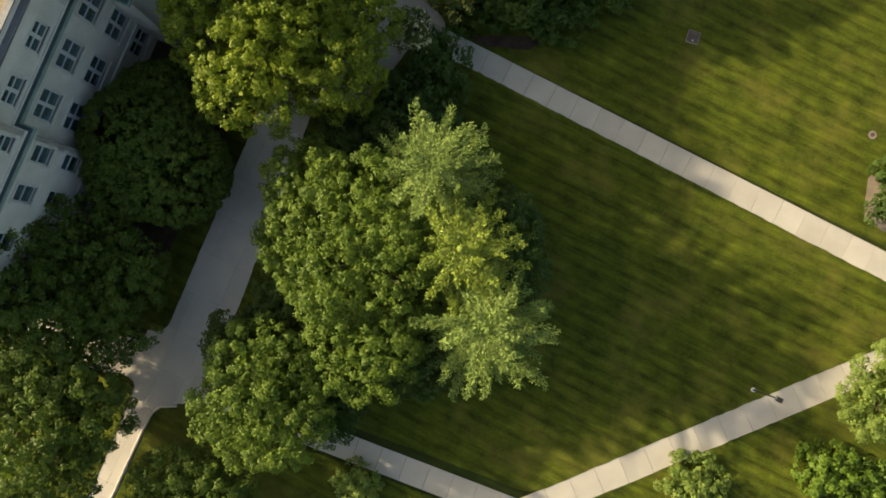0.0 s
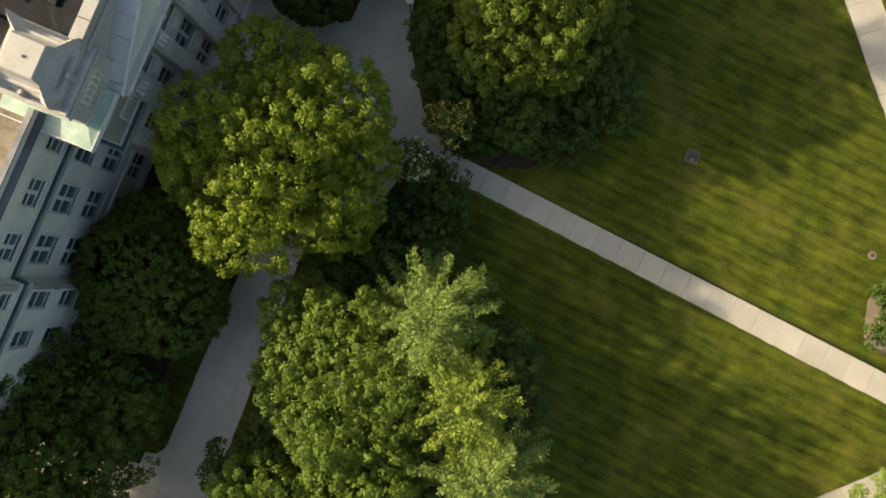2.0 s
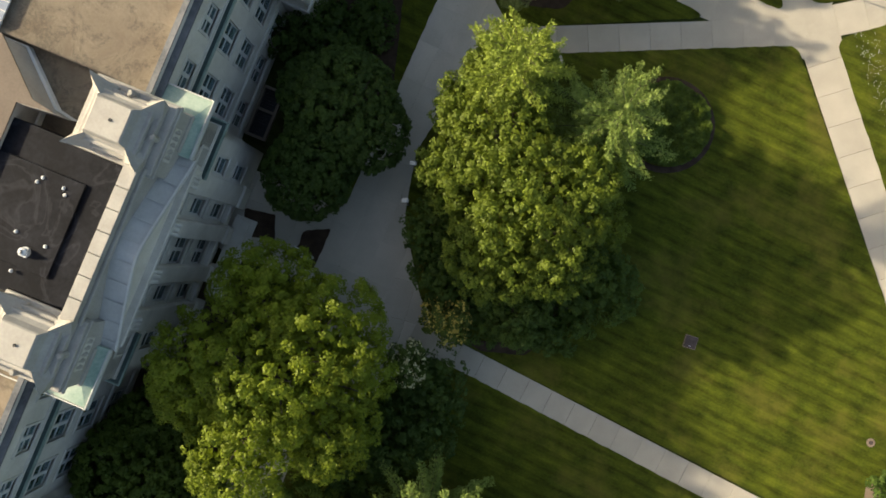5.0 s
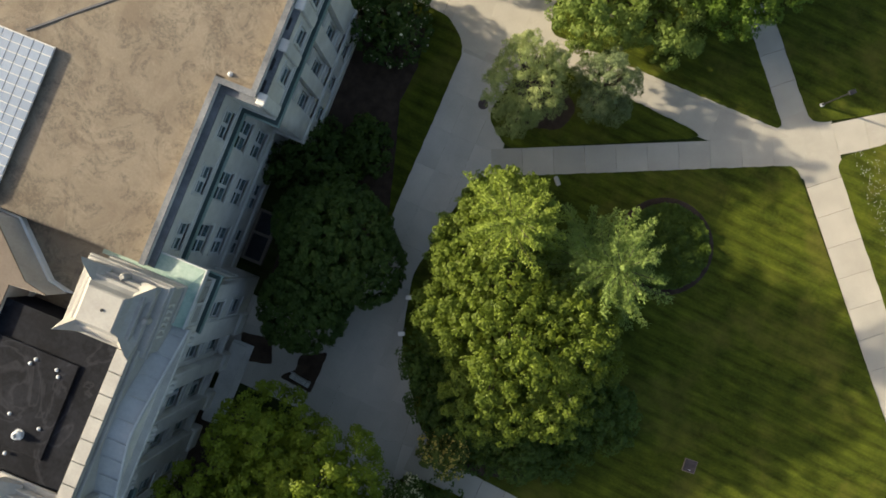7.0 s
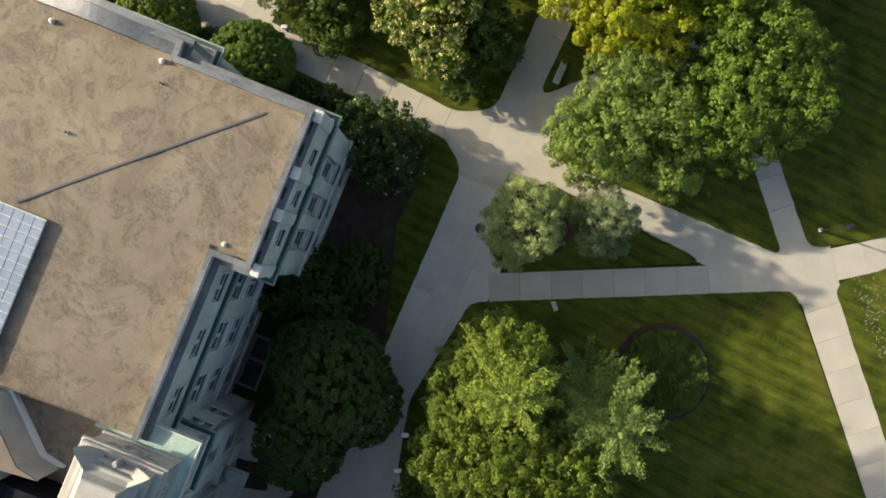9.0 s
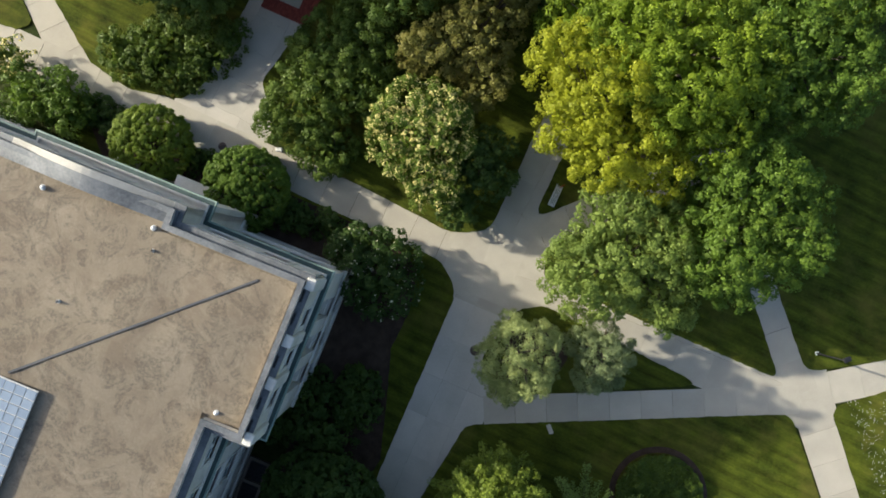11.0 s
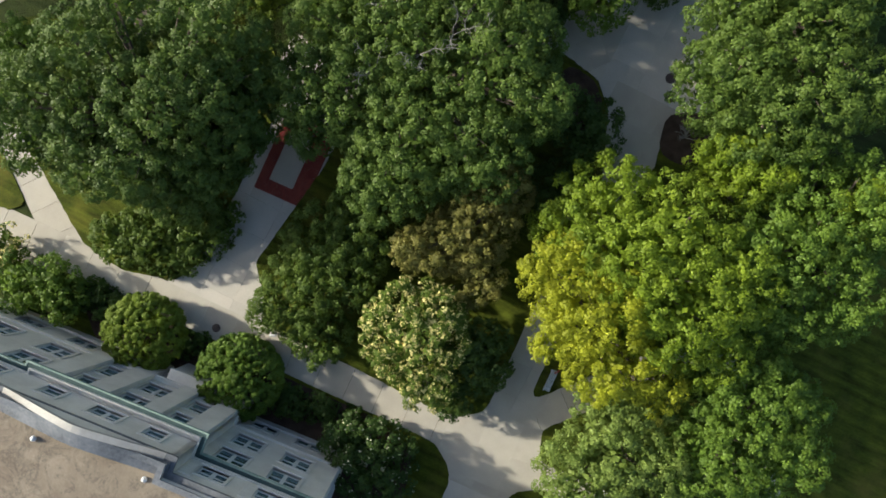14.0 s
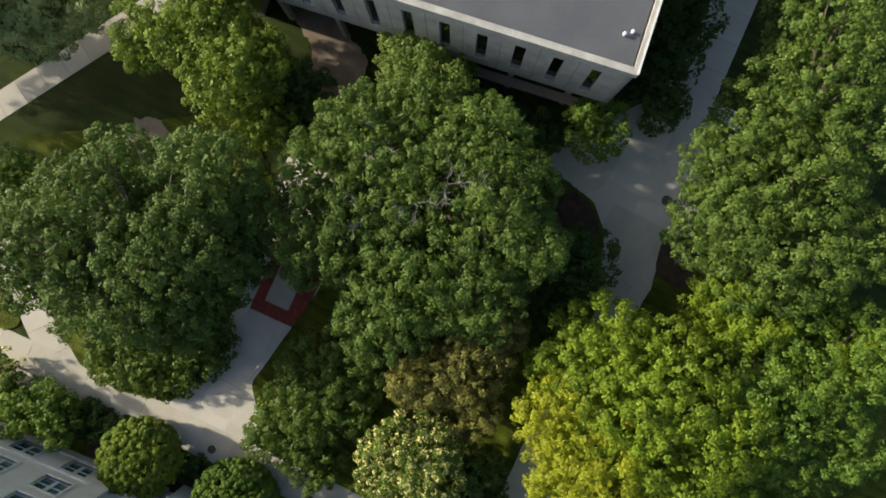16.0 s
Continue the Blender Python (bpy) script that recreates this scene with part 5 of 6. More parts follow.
    for r0, r1 in zip(rings, rings[1:]):
        for i in range(4):
            bm.faces.new((r0[i], r0[(i + 1) % 4], r1[(i + 1) % 4], r1[i]))
    bm.faces.new(rings[0])
    bm.faces.new(rings[-1])
    part("tower_cap", bm, WHITE, t, "white hipped stone cap")
    for sx, x in ((1, -0.4), (-1, -4.05)):
        for sy in (1, -1):
            y = yc + sy * 1.72
            bm = bmesh.new()

            def at(dx, dy, z):
                return bm.verts.new((x - dx * sx, y - dy * sy, z))

            tip, tip2 = at(-0.22, -0.22, 15.85), at(-0.02, -0.02, 15.95)
            foot = at(-0.06, -0.06, 14.8)
            ex, ey = at(1.0, -0.02, 14.85), at(-0.02, 1.0, 14.85)
            mx, my = at(0.42, -0.1, 15.25), at(-0.1, 0.42, 15.25)
            inner, low = at(0.85, 0.8, 15.82), at(0.85, 0.8, 14.8)
            for f in ((foot, mx, tip), (foot, ex, mx), (foot, tip, my), (foot, my, ey), (tip, mx, tip2), (tip, tip2, my), (tip2, mx, inner), (tip2, inner, my), (mx, ex, inner), (my, inner, ey), (ex, low, inner), (inner, low, ey), (foot, low, ex), (foot, ey, low)):
                bm.faces.new(f)
            part("horn", bm, WHITE, t, "flared white stone corner horn")
    for x, y in ((-0.32, yc), (-2.2, yc + 1.66 * out)):
        bm = bmesh.new()
        tube(bm, [(x, y, 14.8), (x, y, 15.3), (x, y, 15.42)], [0.19, 0.19, 0.12], 10)
        part("knob", bm, WHITE, t)
    bm = bmesh.new()
    tube(bm, [(-2.05, yc, 16.29), (-2.05, yc, 16.36)], [0.08, 0.08], 8)
    part("cap_vent", bm, DARK, t)


corner_tower(-22.28, 1)
corner_tower(-34.12, -1)

# raised many-sided hall roof behind, with a flashed foot
bm = bmesh.new()
base = [(-5.6, -23.0), (-6.9, -22.75), (-9.7, -20.2), (-13.5, -20.2), (-22, -20.2), (-22, -36.2), (-13.5, -36.2), (-9.7, -36.2), (-8.3, -33.6), (-7.6, -32.6), (-7.6, -23.2)]
prism(bm, base, ROOF + 0.03, 13.0)
part("hall_roof_foot", bm, PLAIN_WHITE, HALL, "pale metal flashing")
mid_c = Vector((-16, -28.2))
bm = bmesh.new()
prism(bm, [tuple(mid_c + (Vector(q) - mid_c) * 0.985) for q in base], 13.003, 14.9)
part("hall_wall", bm, WHITE, HALL, "cream rendered wall of the raised hall roof")
bm = bmesh.new()
prism(bm, [tuple(mid_c + (Vector(q) - mid_c) * 0.995) for q in base], 14.904, 15.0)
part("hall_roof", bm, BROWN_ROOF, HALL, "brown raised many-sided roof")

# closed inside: solid blocks painted dark for the dimness of unlit rooms
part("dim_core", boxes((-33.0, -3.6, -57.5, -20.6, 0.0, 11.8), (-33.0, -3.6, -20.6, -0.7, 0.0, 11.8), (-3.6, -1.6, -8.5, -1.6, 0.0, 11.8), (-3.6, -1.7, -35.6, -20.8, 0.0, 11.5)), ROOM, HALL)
part("rear_wall", boxes((-34.4, -34.0, -58.4, 0.9, 0, TOP - 0.4), (-34.0, -1.5, -58.4, -58.0, 0, TOP - 0.4)), STONE, HALL)

# basement areaway in the corner of the wing: a stone rim round a dark grating, no pit dug
part("areaway_rim", plate(-1.85, -0.2, -19.25, -15.3, [(-1.65, -0.4, -19.05, -17.2), (-1.65, -0.4, -17.0, -15.5)], 0.0, 0.3), BROWN_ROOF, HALL, "weathered dark stone rim").matrix_basis = Matrix(((1, 0, 0, 0), (0, 0, 1, 0), (0, 1, 0, 0), (0, 0, 0, 1)))
for i in range(16):
    if i != 9:
        part("areaway_bar", boxes((-1.64, -0.41, -19.0 + i * 0.225, -18.96 + i * 0.225, 0.1, 0.16)), DARK, HALL)
# Dark plates at ground level stand for the shaded depth under the bars.
part("areaway_floor", boxes((-1.64, -0.41, -19.04, -17.21, -0.04, 0.06)), DARK, HALL)
part("areaway_floor", boxes((-1.64, -0.41, -16.99, -15.51, -0.04, 0.06)), DARK, HALL)


def roof_pos(x, y, z):
    return HALL.matrix_world @ Vector((x, y, z))


bpy.context.view_layer.update()


def roof_vent(x, y, z, r, h, label, big=False, cap=None):
    """A capped vent pipe on the roof."""
    p = roof_pos(x, y, z)
    ob = empty("roof_vent", Matrix.Translation(p), label, "vent", "roof vents")
    bm = bmesh.new()
    tube(bm, [(0, 0, -0.01), (0, 0, 0.05), (0, 0, 0.051), (0, 0, h)], [r * 1.5, r * 1.4, r * 0.8, r * 0.75], 12)
    part("pipe", bm, STEEL, ob)
    bm = bmesh.new()
    tube(bm, [(0, 0, h), (0, 0, h + r * 0.6), (0, 0, h + r * 1.2)], [r * 1.15, r * 1.1, r * 0.35], 12)
    part("cap", bm, cap or PLAIN_WHITE, ob, "" if cap else "white conical cap")
    if big:
        bm = bmesh.new()
        tube(bm, [(0, 0, h + r), (0, 0, h + r * 1.7)], [r * 0.6, r * 0.4], 12)
        part("turbine", bm, STEEL, ob)
    return ob


SMALL = "small white capped vent pipe on the black roof"
roof_vent(-4.35, -30.15, 14.73, 0.2, 0.16, "large white mushroom vent on the black roof", True)
for x, y in ((-5.2, -26.6), (-5.0, -26.3), (-3.8, -26.4), (-3.6, -26.7), (-5.2, -29.35), (-3.5, -29.5), (-4.65, -31.3)):
    roof_vent(x, y, 14.73, 0.07, 0.04, SMALL)
TAN_VENT = "white vent cap on the tan roof"
roof_vent(-2.2, -8.75, 12.7, 0.11, 0.06, TAN_VENT)
roof_vent(-9.1, -0.8, 12.75, 0.11, 0.06, TAN_VENT)
roof_vent(-15.5, -1.0, 12.8, 0.11, 0.06, TAN_VENT)
roof_vent(-8.65, -1.95, 12.8, 0.06, 0.1, "small dark pipe on the tan roof", False, DARK)
roof_vent(-12.2, -6.3, 13.1, 0.07, 0.15, "small grey pipe on the tan roof", False, METAL)

# solar array
SOL = empty("solar_array", HALL.matrix_world @ pose(-11.2, -11.0, 13.42), "pale blue solar panel array on a low rack", "solar panels")
part("rack", boxes((-9.6, 0.0, -9.6, 0.0, 0.0, 0.05)), LIGHT_METAL, SOL)
for x in (-9.0, -6.0, -3.0, -0.3):
    for y in (-9.0, -4.5, -0.3):
        part("rack_leg", boxes((x - 0.03, x + 0.03, y - 0.03, y + 0.03, -0.75, 0.0)), METAL, SOL)
first = None
for i in range(16):
    for j in range(18):
        if first is None:
            first = part("panel", boxes((0.02, 0.57, 0.02, 0.50, 0.052, 0.085)), SOLAR, SOL)
            o = first
        else:
            o = new("panel", first.data)
            o.parent = SOL
        o.location = (-9.58 + i * 0.6, -9.58 + j * 0.53, 0)

# ---- the concrete building north of the plaza: x along its south front, y into it ----
B2 = empty("concrete_building", pose(12.8, 84.1, 0, 0, 0, -18), "modern precast concrete building with narrow slot windows", "building")
L2, D2, SILL2, TOP2 = 26.0, 18.0, 4.7, 11.4
slots = [-1.9 - 2.35 * i for i in range(10)]
holes = [(L2 + s - 0.34, L2 + s + 0.34, SILL2 + 1.0, TOP2 - 1.45) for s in slots]
front((-L2, 0), (0, 0), SILL2, TOP2 - 0.5, holes, PANEL, "panel_wall", 0.45, B2)
front((0, 0), (0, D2), SILL2, TOP2 - 0.5, [], PANEL, "panel_wall", 0.45, B2)
front((0, D2), (-L2, D2), 0, TOP2 - 0.5, [], PANEL, "panel_wall", 0.45, B2)
front((-L2, D2), (-L2, 0), 0, TOP2 - 0.5, [], PANEL, "panel_wall", 0.45, B2)
for s in slots:
    part("slot_window", boxes((s - 0.34, s + 0.34, 0.30, 0.33, SILL2 + 1.0, TOP2 - 1.45)), DARK_GLASS, B2, "dark narrow slot window")
for i in range(10):
    x = -1.9 - 2.35 * i - 1.175
    part("panel_joint", boxes((x - 0.012, x + 0.012, -0.006, 0.02, SILL2, TOP2 - 0.9)), DARK, B2)
part("parapet_groove", boxes((-L2, 0.0, -0.05, 0.1, TOP2 - 0.62, TOP2 - 0.503)), DARK, B2)
part("parapet", boxes((-L2 - 0.1, 0.1, -0.1, 0.3, TOP2 - 0.5, TOP2), (-0.2, 0.1, 0.3, D2, TOP2 - 0.5, TOP2), (-L2 - 0.1, -L2 + 0.35, 0.35, D2, TOP2 - 0.5, TOP2), (-L2, 0.1, D2, D2 + 0.1, TOP2 - 0.5, TOP2)), PANEL, B2)
part("coping", boxes((0.02, 0.14, -0.05, D2, TOP2 + 0.003, TOP2 + 0.05)), FRAME, B2, "thin white metal coping")
part("flat_roof", boxes((-L2 + 0.3, -0.3, 0.3, D2 - 0.2, TOP2 - 0.6, TOP2 - 0.25)), GREY_ROOF, B2, "dark grey flat roof")
part("soffit", boxes((-L2, -0.02, 0.02, 1.6, SILL2 - 0.25, SILL2 - 0.003)), PANEL, B2)
part("ground_floor", boxes((-L2 + 0.5, -1.2, 1.6, D2 - 0.5, 0, SILL2 - 0.26)), DARK, B2, "dark recessed glazed ground floor")
for i in range(6):
    part("column", boxes((-2.5 - 4.2 * i - 0.2, -2.5 - 4.2 * i + 0.2, 0.3, 0.7, 0, SILL2 - 0.26), bevel=0.03), PANEL, B2)
part("service_duct", boxes((-14.2, -13.6, -0.5, 0.5, 3.6, 4.5), bevel=0.1), TRIM, B2)
part("ledge", boxes((-14, -1.5, -0.35, 0.3, 2.6, 2.8)), BROWN_ROOF, B2, "brown ledge over the entrance")
# Solid block, coloured dark to stand for the unlit inside.
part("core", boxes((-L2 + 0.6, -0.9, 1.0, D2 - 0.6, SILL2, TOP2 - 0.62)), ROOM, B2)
bpy.context.view_layer.update()
for x, y in ((-0.9, 2.2), (-1.3, 1.95)):
    p = B2.matrix_world @ Vector((x, y, TOP2 - 0.25))
    ob = empty("roof_vent", Matrix.Translation(p), "white capped vent on the grey roof", "vent", "roof vents")
    bm = bmesh.new()
    tube(bm, [(0, 0, -0.01), (0, 0, 0.2)], [0.09, 0.07], 10)
    part("pipe", bm, STEEL, ob)
    bm = bmesh.new()
    tube(bm, [(0, 0, 0.2), (0, 0, 0.26), (0, 0, 0.31)], [0.12, 0.12, 0.03], 10)
    part("cap", bm, PLAIN_WHITE, ob)

# ---- lamps, hatches and small things ----
def street_lamp(x, y, h, turn, label="dark post-top street lamp with square shade"):
    ob = empty("street_lamp", pose(x, y, 0, 0, 0, turn), label, "street lamp", "street lamps")
    part("foot", boxes((-0.13, 0.13, -0.13, 0.13, -0.03, 0.18), bevel=0.03), PLAIN_WHITE, ob, "white concrete foot")
    bm = bmesh.new()
    tube(bm, [(0, 0, 0.15), (0, 0, 0.7), (0, 0, h)], [0.09, 0.06, 0.045], 8)
    part("post", bm, DARK, ob)
    part("shade", boxes((-0.1, 0.42, -0.17, 0.17, h, h + 0.16), bevel=0.04), DARK, ob, "flat square dark shade")
    part("lens", boxes((-0.02, 0.36, -0.13, 0.13, h - 0.03, h - 0.003)), PLAIN_WHITE, ob)


street_lamp(22.3, -7.95, 3.3, -30)
street_lamp(28.25, 44.4, 3.3, 20)


def globe_lamp(x, y, h):
    ob = empty("street_lamp", pose(x, y, 0), "short lamp post with pale box head by the walkway", "street lamp", "street lamps")
    bm = bmesh.new()
    tube(bm, [(0, 0, -0.03), (0, 0, 0.5), (0, 0, h)], [0.09, 0.06, 0.05], 8)
    part("post", bm, DARK, ob)
    part("head", boxes((-0.24, 0.24, -0.15, 0.15, h, h + 0.2), bevel=0.05), LIGHT_METAL, ob, "pale box head")


globe_lamp(-10.48, 9.85, 2.6)
globe_lamp(-1.95, 30.45, 3.8)
globe_lamp(-2.5, 27.95, 3.4)
globe_lamp(-11.0, 59.35, 0.7)


def manhole(x, y, r=0.36):
    ob = empty("manhole_cover", pose(x, y, 0), "round rusty iron manhole cover in paving", "manhole cover", "manhole covers")
    bm = bmesh.new()
    tube(bm, [(0, 0, -0.02), (0, 0, 0.022)], [r + 0.06, r + 0.06], 28)
    part("ring", bm, IRON, ob)
    bm = bmesh.new()
    tube(bm, [(0, 0, -0.01), (0, 0, 0.03)], [r, r], 28)
    for k in range(-3, 4):
        w = math.sqrt(max(0.0, (r * 0.85) ** 2 - (k * 0.09) ** 2))
        box(bm, -w, w, k * 0.09 - 0.018, k * 0.09 + 0.018, 0.03, 0.038)
    part("lid", bm, IRON, ob)


manhole(3.3, 44.6, 0.32)
manhole(-15.45, 59.75, 0.25)
manhole(18.2, 78.0, 0.32)

HATCH = empty("utility_hatch", pose(18.3, 17.95, 0, 0, 0, -18), "square dark utility hatch with pale rim in lawn", "hatch")
part("rim", boxes((-0.48, 0.48, -0.48, 0.48, -0.03, 0.09), bevel=0.02), SOIL, HATCH, "worn brown rim")
part("lid", boxes((-0.42, 0.42, -0.42, 0.42, 0.08, 0.125), bevel=0.01), IRON, HATCH)
part("handle", boxes((-0.1, 0.1, -0.3, -0.27, 0.12, 0.15)), STEEL, HATCH)
SPOT = empty("valve_cover", pose(31.4, 10.7, 0), "small worn valve cover in bare soil", "cover")
bm = bmesh.new()
tube(bm, [(0, 0, -0.02), (0, 0, 0.065)], [0.4, 0.3], 14)
part("mound", bm, SOIL, SPOT)
bm = bmesh.new()
tube(bm, [(0, 0, 0.06), (0, 0, 0.085)], [0.16, 0.16], 14)
part("lid", bm, IRON, SPOT)
MARK = empty("stone_marker", pose(8.75, 38.85, 0, 0, 0, 20), "small pale flat stone marker at the lawn edge", "stone")
part("slab", boxes((-0.17, 0.17, -0.36, 0.36, -0.02, 0.16), bevel=0.04), OLD_CONCRETE_LIFTED, MARK)


def bench(x, y, turn):
    ob = empty("bench", pose(x, y, 0.04, 0, 0, turn), "small slatted metal bench on the lawn", "bench")
    for k in range(4):
        part("slat", boxes((-0.8, 0.8, -0.2 + k * 0.12, -0.11 + k * 0.12, 0.43, 0.47)), STEEL, ob)
    for s in (-0.65, 0.65):
        part("leg", boxes((s - 0.03, s + 0.03, -0.2, 0.24, -0.05, 0.43)), STEEL, ob)
    for k in range(2):
        part("back_slat", boxes((-0.8, 0.8, 0.27, 0.31, 0.6 + k * 0.14, 0.7 + k * 0.14)), STEEL, ob)
    for s in (-0.65, 0.65):
        part("back_post", boxes((s - 0.02, s + 0.02, 0.24, 0.28, 0.3, 0.84)), STEEL, ob)


bench(9.2, 55.9, 65)
bench(-10.2, 24.2, -30)
SIGN = empty("yard_sign", pose(9.6, 56.6, 0.04, 0, 0, 30), "small red and white marker post", "sign")
part("post", boxes((-0.03, 0.03, -0.03, 0.03, -0.05, 0.9)), STEEL, SIGN)
part("plate", boxes((-0.2, 0.2, -0.02, 0.02, 0.6, 0.95)), RED, SIGN, "small red plate")

# round hedge bed: a low clipped ring
def hedge(cx, cy, r, h, palette, label):
    TREE_NO[0] += 1
    rng = np.random.default_rng(700 + TREE_NO[0])
    ob = empty("round_hedge", pose(cx, cy, 0.04), label, "hedge")
    m = 15000
    rad = np.sqrt(rng.uniform(0, 0.80, m)) * r
    a = rng.uniform(0, 2 * math.pi, m)
    c = np.stack([rad * np.cos(a), rad * np.sin(a), np.zeros(m)], 1)
    lumps = rng.uniform(-r, r, (60, 2))
    near = np.min(np.linalg.norm(c[:, None, :2] - lumps[None], axis=2), 1)
    prof = h * (1.1 - 0.9 * np.clip(near / 0.8, 0, 0.8)) * np.clip(5.0 - 4.6 * rad / r, 0.4, 1)
    c[:, 2] = prof * rng.uniform(0.7, 1.05, m)
    v, q = leaf_quads(rng, c, rng.normal(size=(m, 3)) * 0.5 + [0, 0, 1], 0.2, 0.75)
    cr = new("foliage", quads_mesh("foliage", v, q, LEAVES[palette]))
    cr.parent = ob
    bm = bmesh.new()
    for k in range(24):
        t = k * 2 * math.pi / 24
        tube(bm, [(0.8 * r * math.cos(t), 0.8 * r * math.sin(t), -0.1), (0.83 * r * math.cos(t), 0.83 * r * math.sin(t), h * 0.7)], [0.03, 0.01], 5)
    part("stems", bm, BARK, ob)
    bm = bmesh.new()
    n = 72
    ring = [[bm.verts.new((k * r * math.cos(t * 2 * math.pi / n), k * r * math.sin(t * 2 * math.pi / n), z)) for t in range(n)] for k, z in ((0.90, 0.03), (0.92, 0.03), (1.02, 0.03), (1.04, -0.03))]
    for a, b in zip(ring, ring[1:]):
        for t in range(n):
            bm.faces.new((a[t], b[t], b[(t + 1) % n], a[(t + 1) % n]))
    part("bed_edge", bm, MULCH, ob, "dark cut soil edge")


hedge(16.6, 34.0, 3.5, 0.9, "leafy", "low round clipped hedge bed on the lawn")

# curved kerb at the walkway fork
KERB = empty("kerb", pose(0, 0, 0), "low dark curved kerb at the walkway fork", "kerb", kind="structure")
bm = bmesh.new()
pts = [(-24.2, -16.5, 0.0), (-22.0, -11.5, 0.0), (-21.2, -9.9, 0.0), (-20.6, -9.45, 0.0), (-19.4, -9.4, 0.0)]
for a, b in zip(pts, pts[1:]):
    tube(bm, [(a[0], a[1], 0.05), (b[0], b[1], 0.05)], [0.09, 0.09], 6)
part("kerb_stone", bm, OLD_CONCRETE_LIFTED, KERB)

# bare twigs showing in the huge tree and a bare bush on the island
def twigs(x, y, z, r, name, label, count=9, up=0.8, seed=3):
    rng = random.Random(seed)
    ob = empty(name, pose(x, y, z), label, "branches")
    for _ in range(count):
        bm = bmesh.new()
        a, l = rng.uniform(0, 6.28), r * rng.uniform(0.5, 1.0)
        p1 = (math.cos(a) * l * 0.5, math.sin(a) * l * 0.5, up * l * 0.5)
        tube(bm, [(0, 0, 0), p1, (math.cos(a + 0.3) * l, math.sin(a + 0.3) * l, up * l * 0.8)], [0.05, 0.035, 0.01], 5)
        for _ in range(3):
            b2 = a + rng.uniform(-1, 1)
            tube(bm, [p1, (p1[0] + math.cos(b2) * l * 0.45, p1[1] + math.sin(b2) * l * 0.45, p1[2] + up * l * 0.3)], [0.025, 0.006], 4)
        part("twig", bm, DEADWOOD, ob)


twigs(19.2, 73.6, 0.05, 1.1, "bare_bush", "leafless grey bush on the mulch island", 12, 0.8, 4)

# ---- paving, laid last ----
PAVING = empty("pavement", pose(0, 0, 0), "pale concrete slab walkways", "pavement", kind="structure")
slab_rng = random.Random(11)
LEVEL = [0]


def strip(p0, p1, width, lanes, slab, mat=CONCRETE, gap=None):
    """A walkway of slabs from p0 to p1; each strip lies a little lower than the one before, where they cross."""
    a, b = Vector(p0), Vector(p1)
    d = (b - a).normalized()
    n = max(1, round((b - a).length / slab))
    step, wide = (b - a).length / n, width / lanes
    g = gap or (0.010 if lanes == 1 else 0.004)
    bm = boxes((-step / 2 + g, step / 2 - g, -wide / 2 + g, wide / 2 - g, -0.06, 0.0))
    bmesh.ops.bevel(bm, geom=[e for e in bm.edges if all(v.co.z > -0.01 for v in e.verts)], offset=0.6 * g, segments=1, affect="EDGES")
    me = bpy.data.meshes.new("slab")
    bmesh.ops.recalc_face_normals(bm, faces=bm.faces)
    bm.to_mesh(me)
    bm.free()
    me.materials.append(mat)
    side = Vector((-d.y, d.x))
    turn = math.atan2(d.y, d.x)
    for i in range(n):
        for k in range(lanes):
            c = a + d * step * (i + 0.5) + side * (wide * (k + 0.5) - width / 2)
            ob = new("slab", me)
            ob.parent = PAVING
            ob.matrix_basis = Matrix.Translation((c.x, c.y, 0.012 - 0.002 * LEVEL[0] + slab_rng.uniform(-0.001, 0.001))) @ Matrix.Rotation(turn, 4, "Z")
    LEVEL[0] += 1


strip((-2.2, 18.5), (46, -6.05), 2.0, 1, 1.87)
strip((-18.5, -8.0), (5.6, -16.95), 1.85, 1, 1.87)
strip((4.0, -17.55), (47, 0.55), 2.05, 1, 1.95)
strip((3.9, 40.21), (27.0, 41.0), 2.1, 1, 2.3)
strip((27.85, 41.0), (42.2, -4), 3.1, 1, 2.4)
strip((27.2, 41.5), (19.5, 64.5), 2.4, 1, 2.4)
strip((27.0, 41.4), (52, 46.6), 2.4, 1, 2.4)
LEVEL[0] = 7
strip((-24.6, -18.0), (4.2, 47.5), 6.0, 3, 3.0, OLD_CONCRETE_LIFTED)
strip((1.5, 52.2), (28.2, 41.2), 5.2, 2, 2.6)
strip((2.5, 48.5), (17.0, 76.5), 6.0, 3, 2.4)
strip((6.0, 52.0), (24.0, 59.5), 3.2, 1, 2.4)
strip((5.0, 50.2), (-36.0, 69.2), 3.4, 1, 2.4)
strip((-17.5, 58.0), (-6.2, 80.0), 7.6, 3, 2.5, OLD_CONCRETE_LIFTED)
strip((-26.0, 65.0), (-33.5, 81), 3.2, 1, 2.2)
strip((13.5, 70.0), (21.5, 85.5), 8.0, 3, 2.7, OLD_CONCRETE_LIFTED)
strip((9.0, 78.4), (17.8, 82.2), 6.6, 3, 2.2)
strip((-46, 76.3), (-17, 94.6), 2.0, 1, 1.9)
strip((-18.5, -7.6), (-42.0, 0.5), 3.0, 1, 2.4)
strip((-7.6, 24.3), (-16.6, 28.2), 6.4, 3, 2.0, OLD_CONCRETE_LIFTED)
strip((-6.6, 11.6), (-1.6, 28.0), 8.5, 3, 2.7, OLD_CONCRETE_LIFTED)
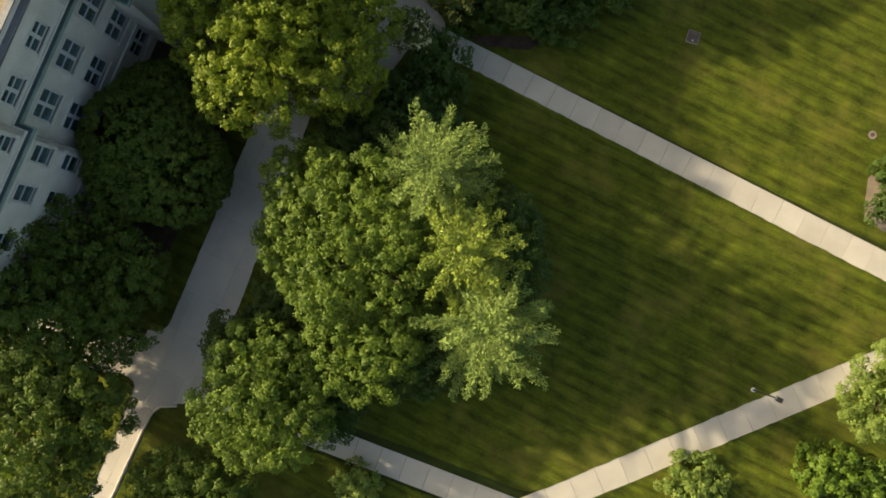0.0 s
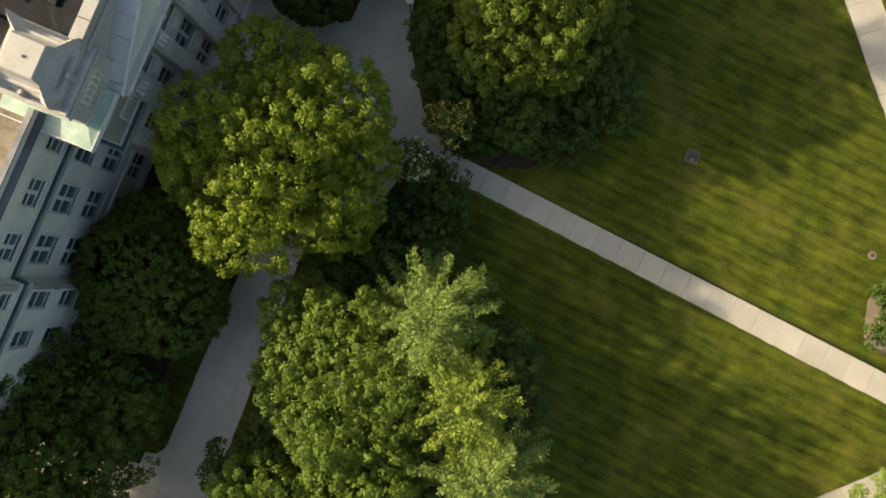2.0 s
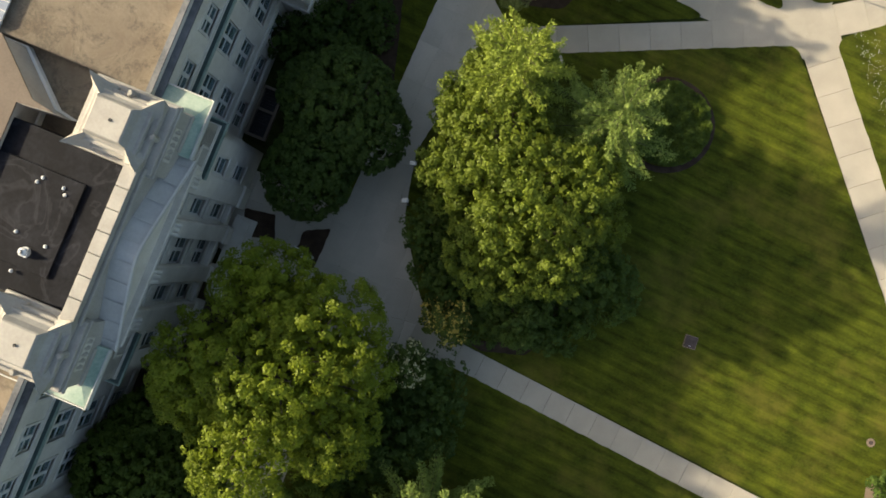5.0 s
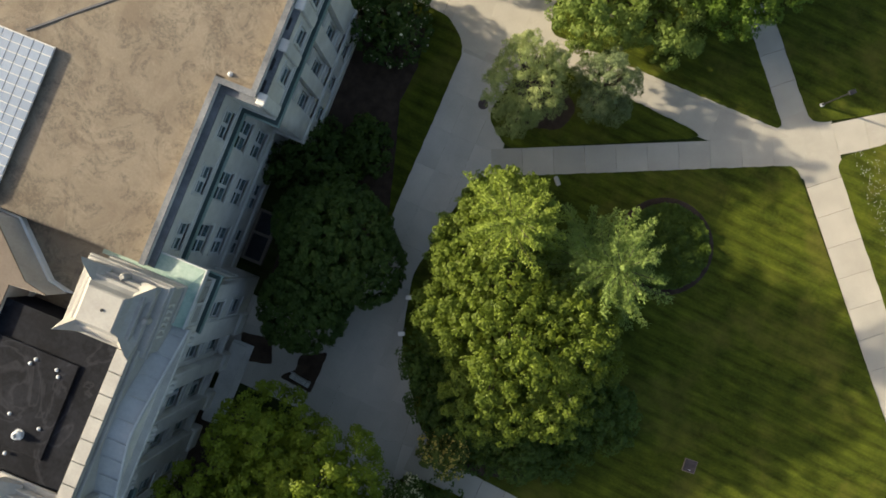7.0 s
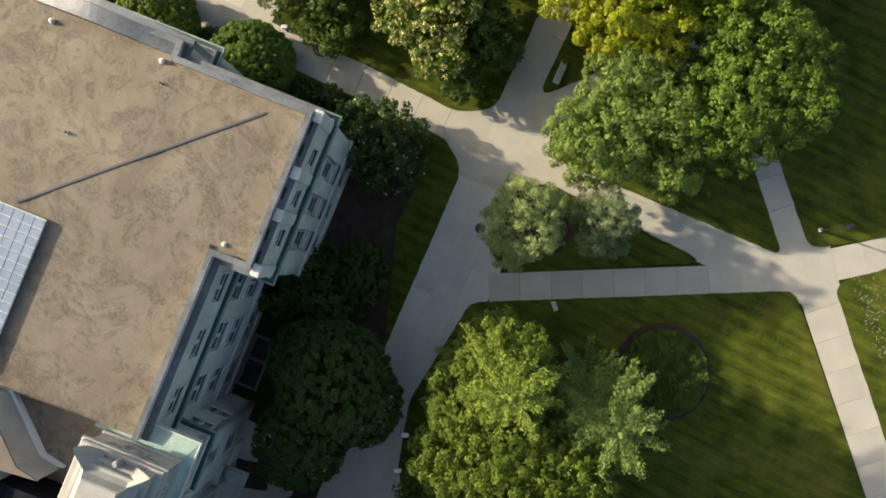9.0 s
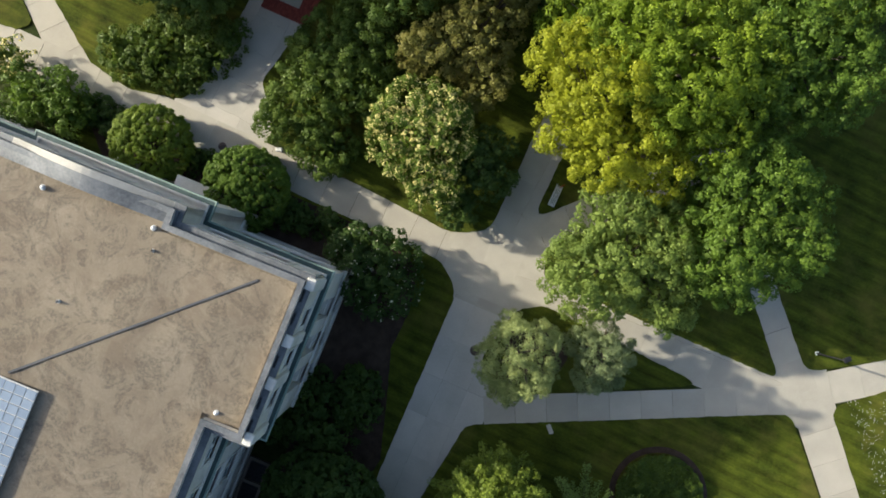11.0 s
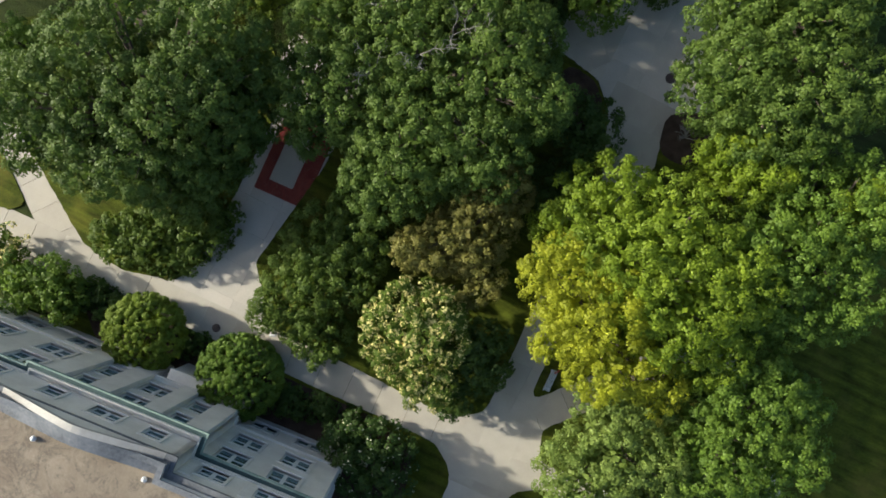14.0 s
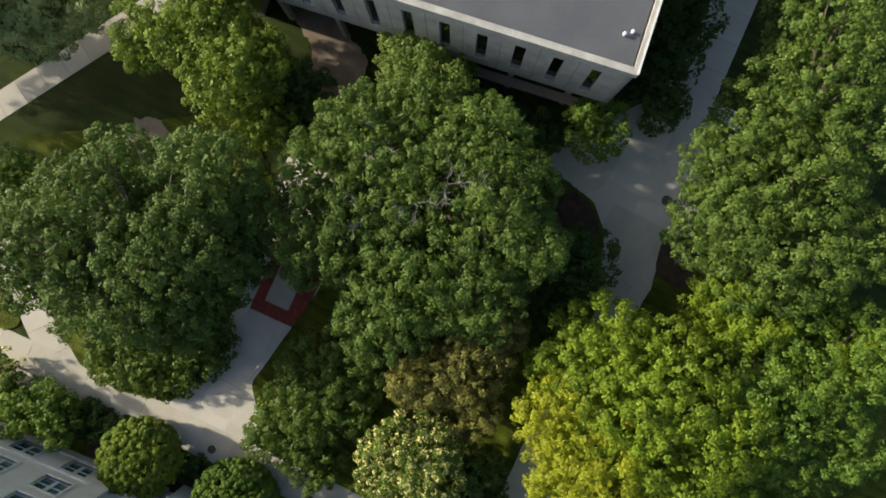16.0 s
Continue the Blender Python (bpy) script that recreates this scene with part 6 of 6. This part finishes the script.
strip((6.0, 45.0), (-1.0, 49.0), 5.0, 2, 2.4)
strip((18.4, 81.5), (25.8, 98.5), 3.2, 1, 2.4, OLD_CONCRETE_LIFTED)

# red brick border of the plaza panel
BRICKS = empty("brick_border", pose(-8.99, 68.53, 0.03, 0, 0, 65.5), "red brick paver border round a concrete panel", "paving", kind="structure")
bm = boxes((-0.098, 0.098, -0.048, 0.048, -0.05, 0.0))
bme = bpy.data.meshes.new("brick")
bmesh.ops.recalc_face_normals(bm, faces=bm.faces)
bm.to_mesh(bme)
bm.free()
bme.materials.append(BRICK)
placed = []
for i in range(31):
    for j in range(40):
        x, y = 0.1 + i * 0.2, 0.05 + j * 0.1
        if x < 0.96 or y < 1.29 or y > 3.22 or x > 5.2:
            placed.append((x + (0.05 if j % 2 else 0.0), y))
near = [p for p in placed if p[0] < 2.2 and (p[1] < 1.5 or p[0] < 1.0)][:300]
for x, y in near:
    ob = new("brick", bme)
    ob.parent = BRICKS
    ob.location = (x, y, slab_rng.uniform(-0.004, 0.004))
rest = [p for p in placed if p not in set(near)]
bm = bmesh.new()
for x, y in rest:
    box(bm, x - 0.098, x + 0.098, y - 0.048, y + 0.048, -0.05, slab_rng.uniform(-0.004, 0.004))
tagged(part("far_bricks", bm, BRICK, BRICKS), kind="stuff")
part("centre_panel", boxes((1.02, 5.1, 1.31, 3.18, -0.05, 0.002)), CONCRETE, BRICKS, "grey concrete panel")

# clover in flower on the east lawn
clover_rng = np.random.default_rng(21)
n_clover = 1100
cy = clover_rng.uniform(20, 41, n_clover)
cx = 30.2 + (41 - cy) * 0.333 + clover_rng.gamma(1.6, 1.6, n_clover)
cz = clover_rng.uniform(0.06, 0.10, n_clover)
v, q = leaf_quads(clover_rng, np.stack([cx, cy, cz], 1), clover_rng.normal(size=(n_clover, 3)) * 0.3 + [0, 0, 1], 0.06, 0.9)
tagged(new("clover_flowers", quads_mesh("clover_flowers", v, q, PLAIN_WHITE)), "small white clover flowers scattered over the lawn", "flowers", kind="stuff")
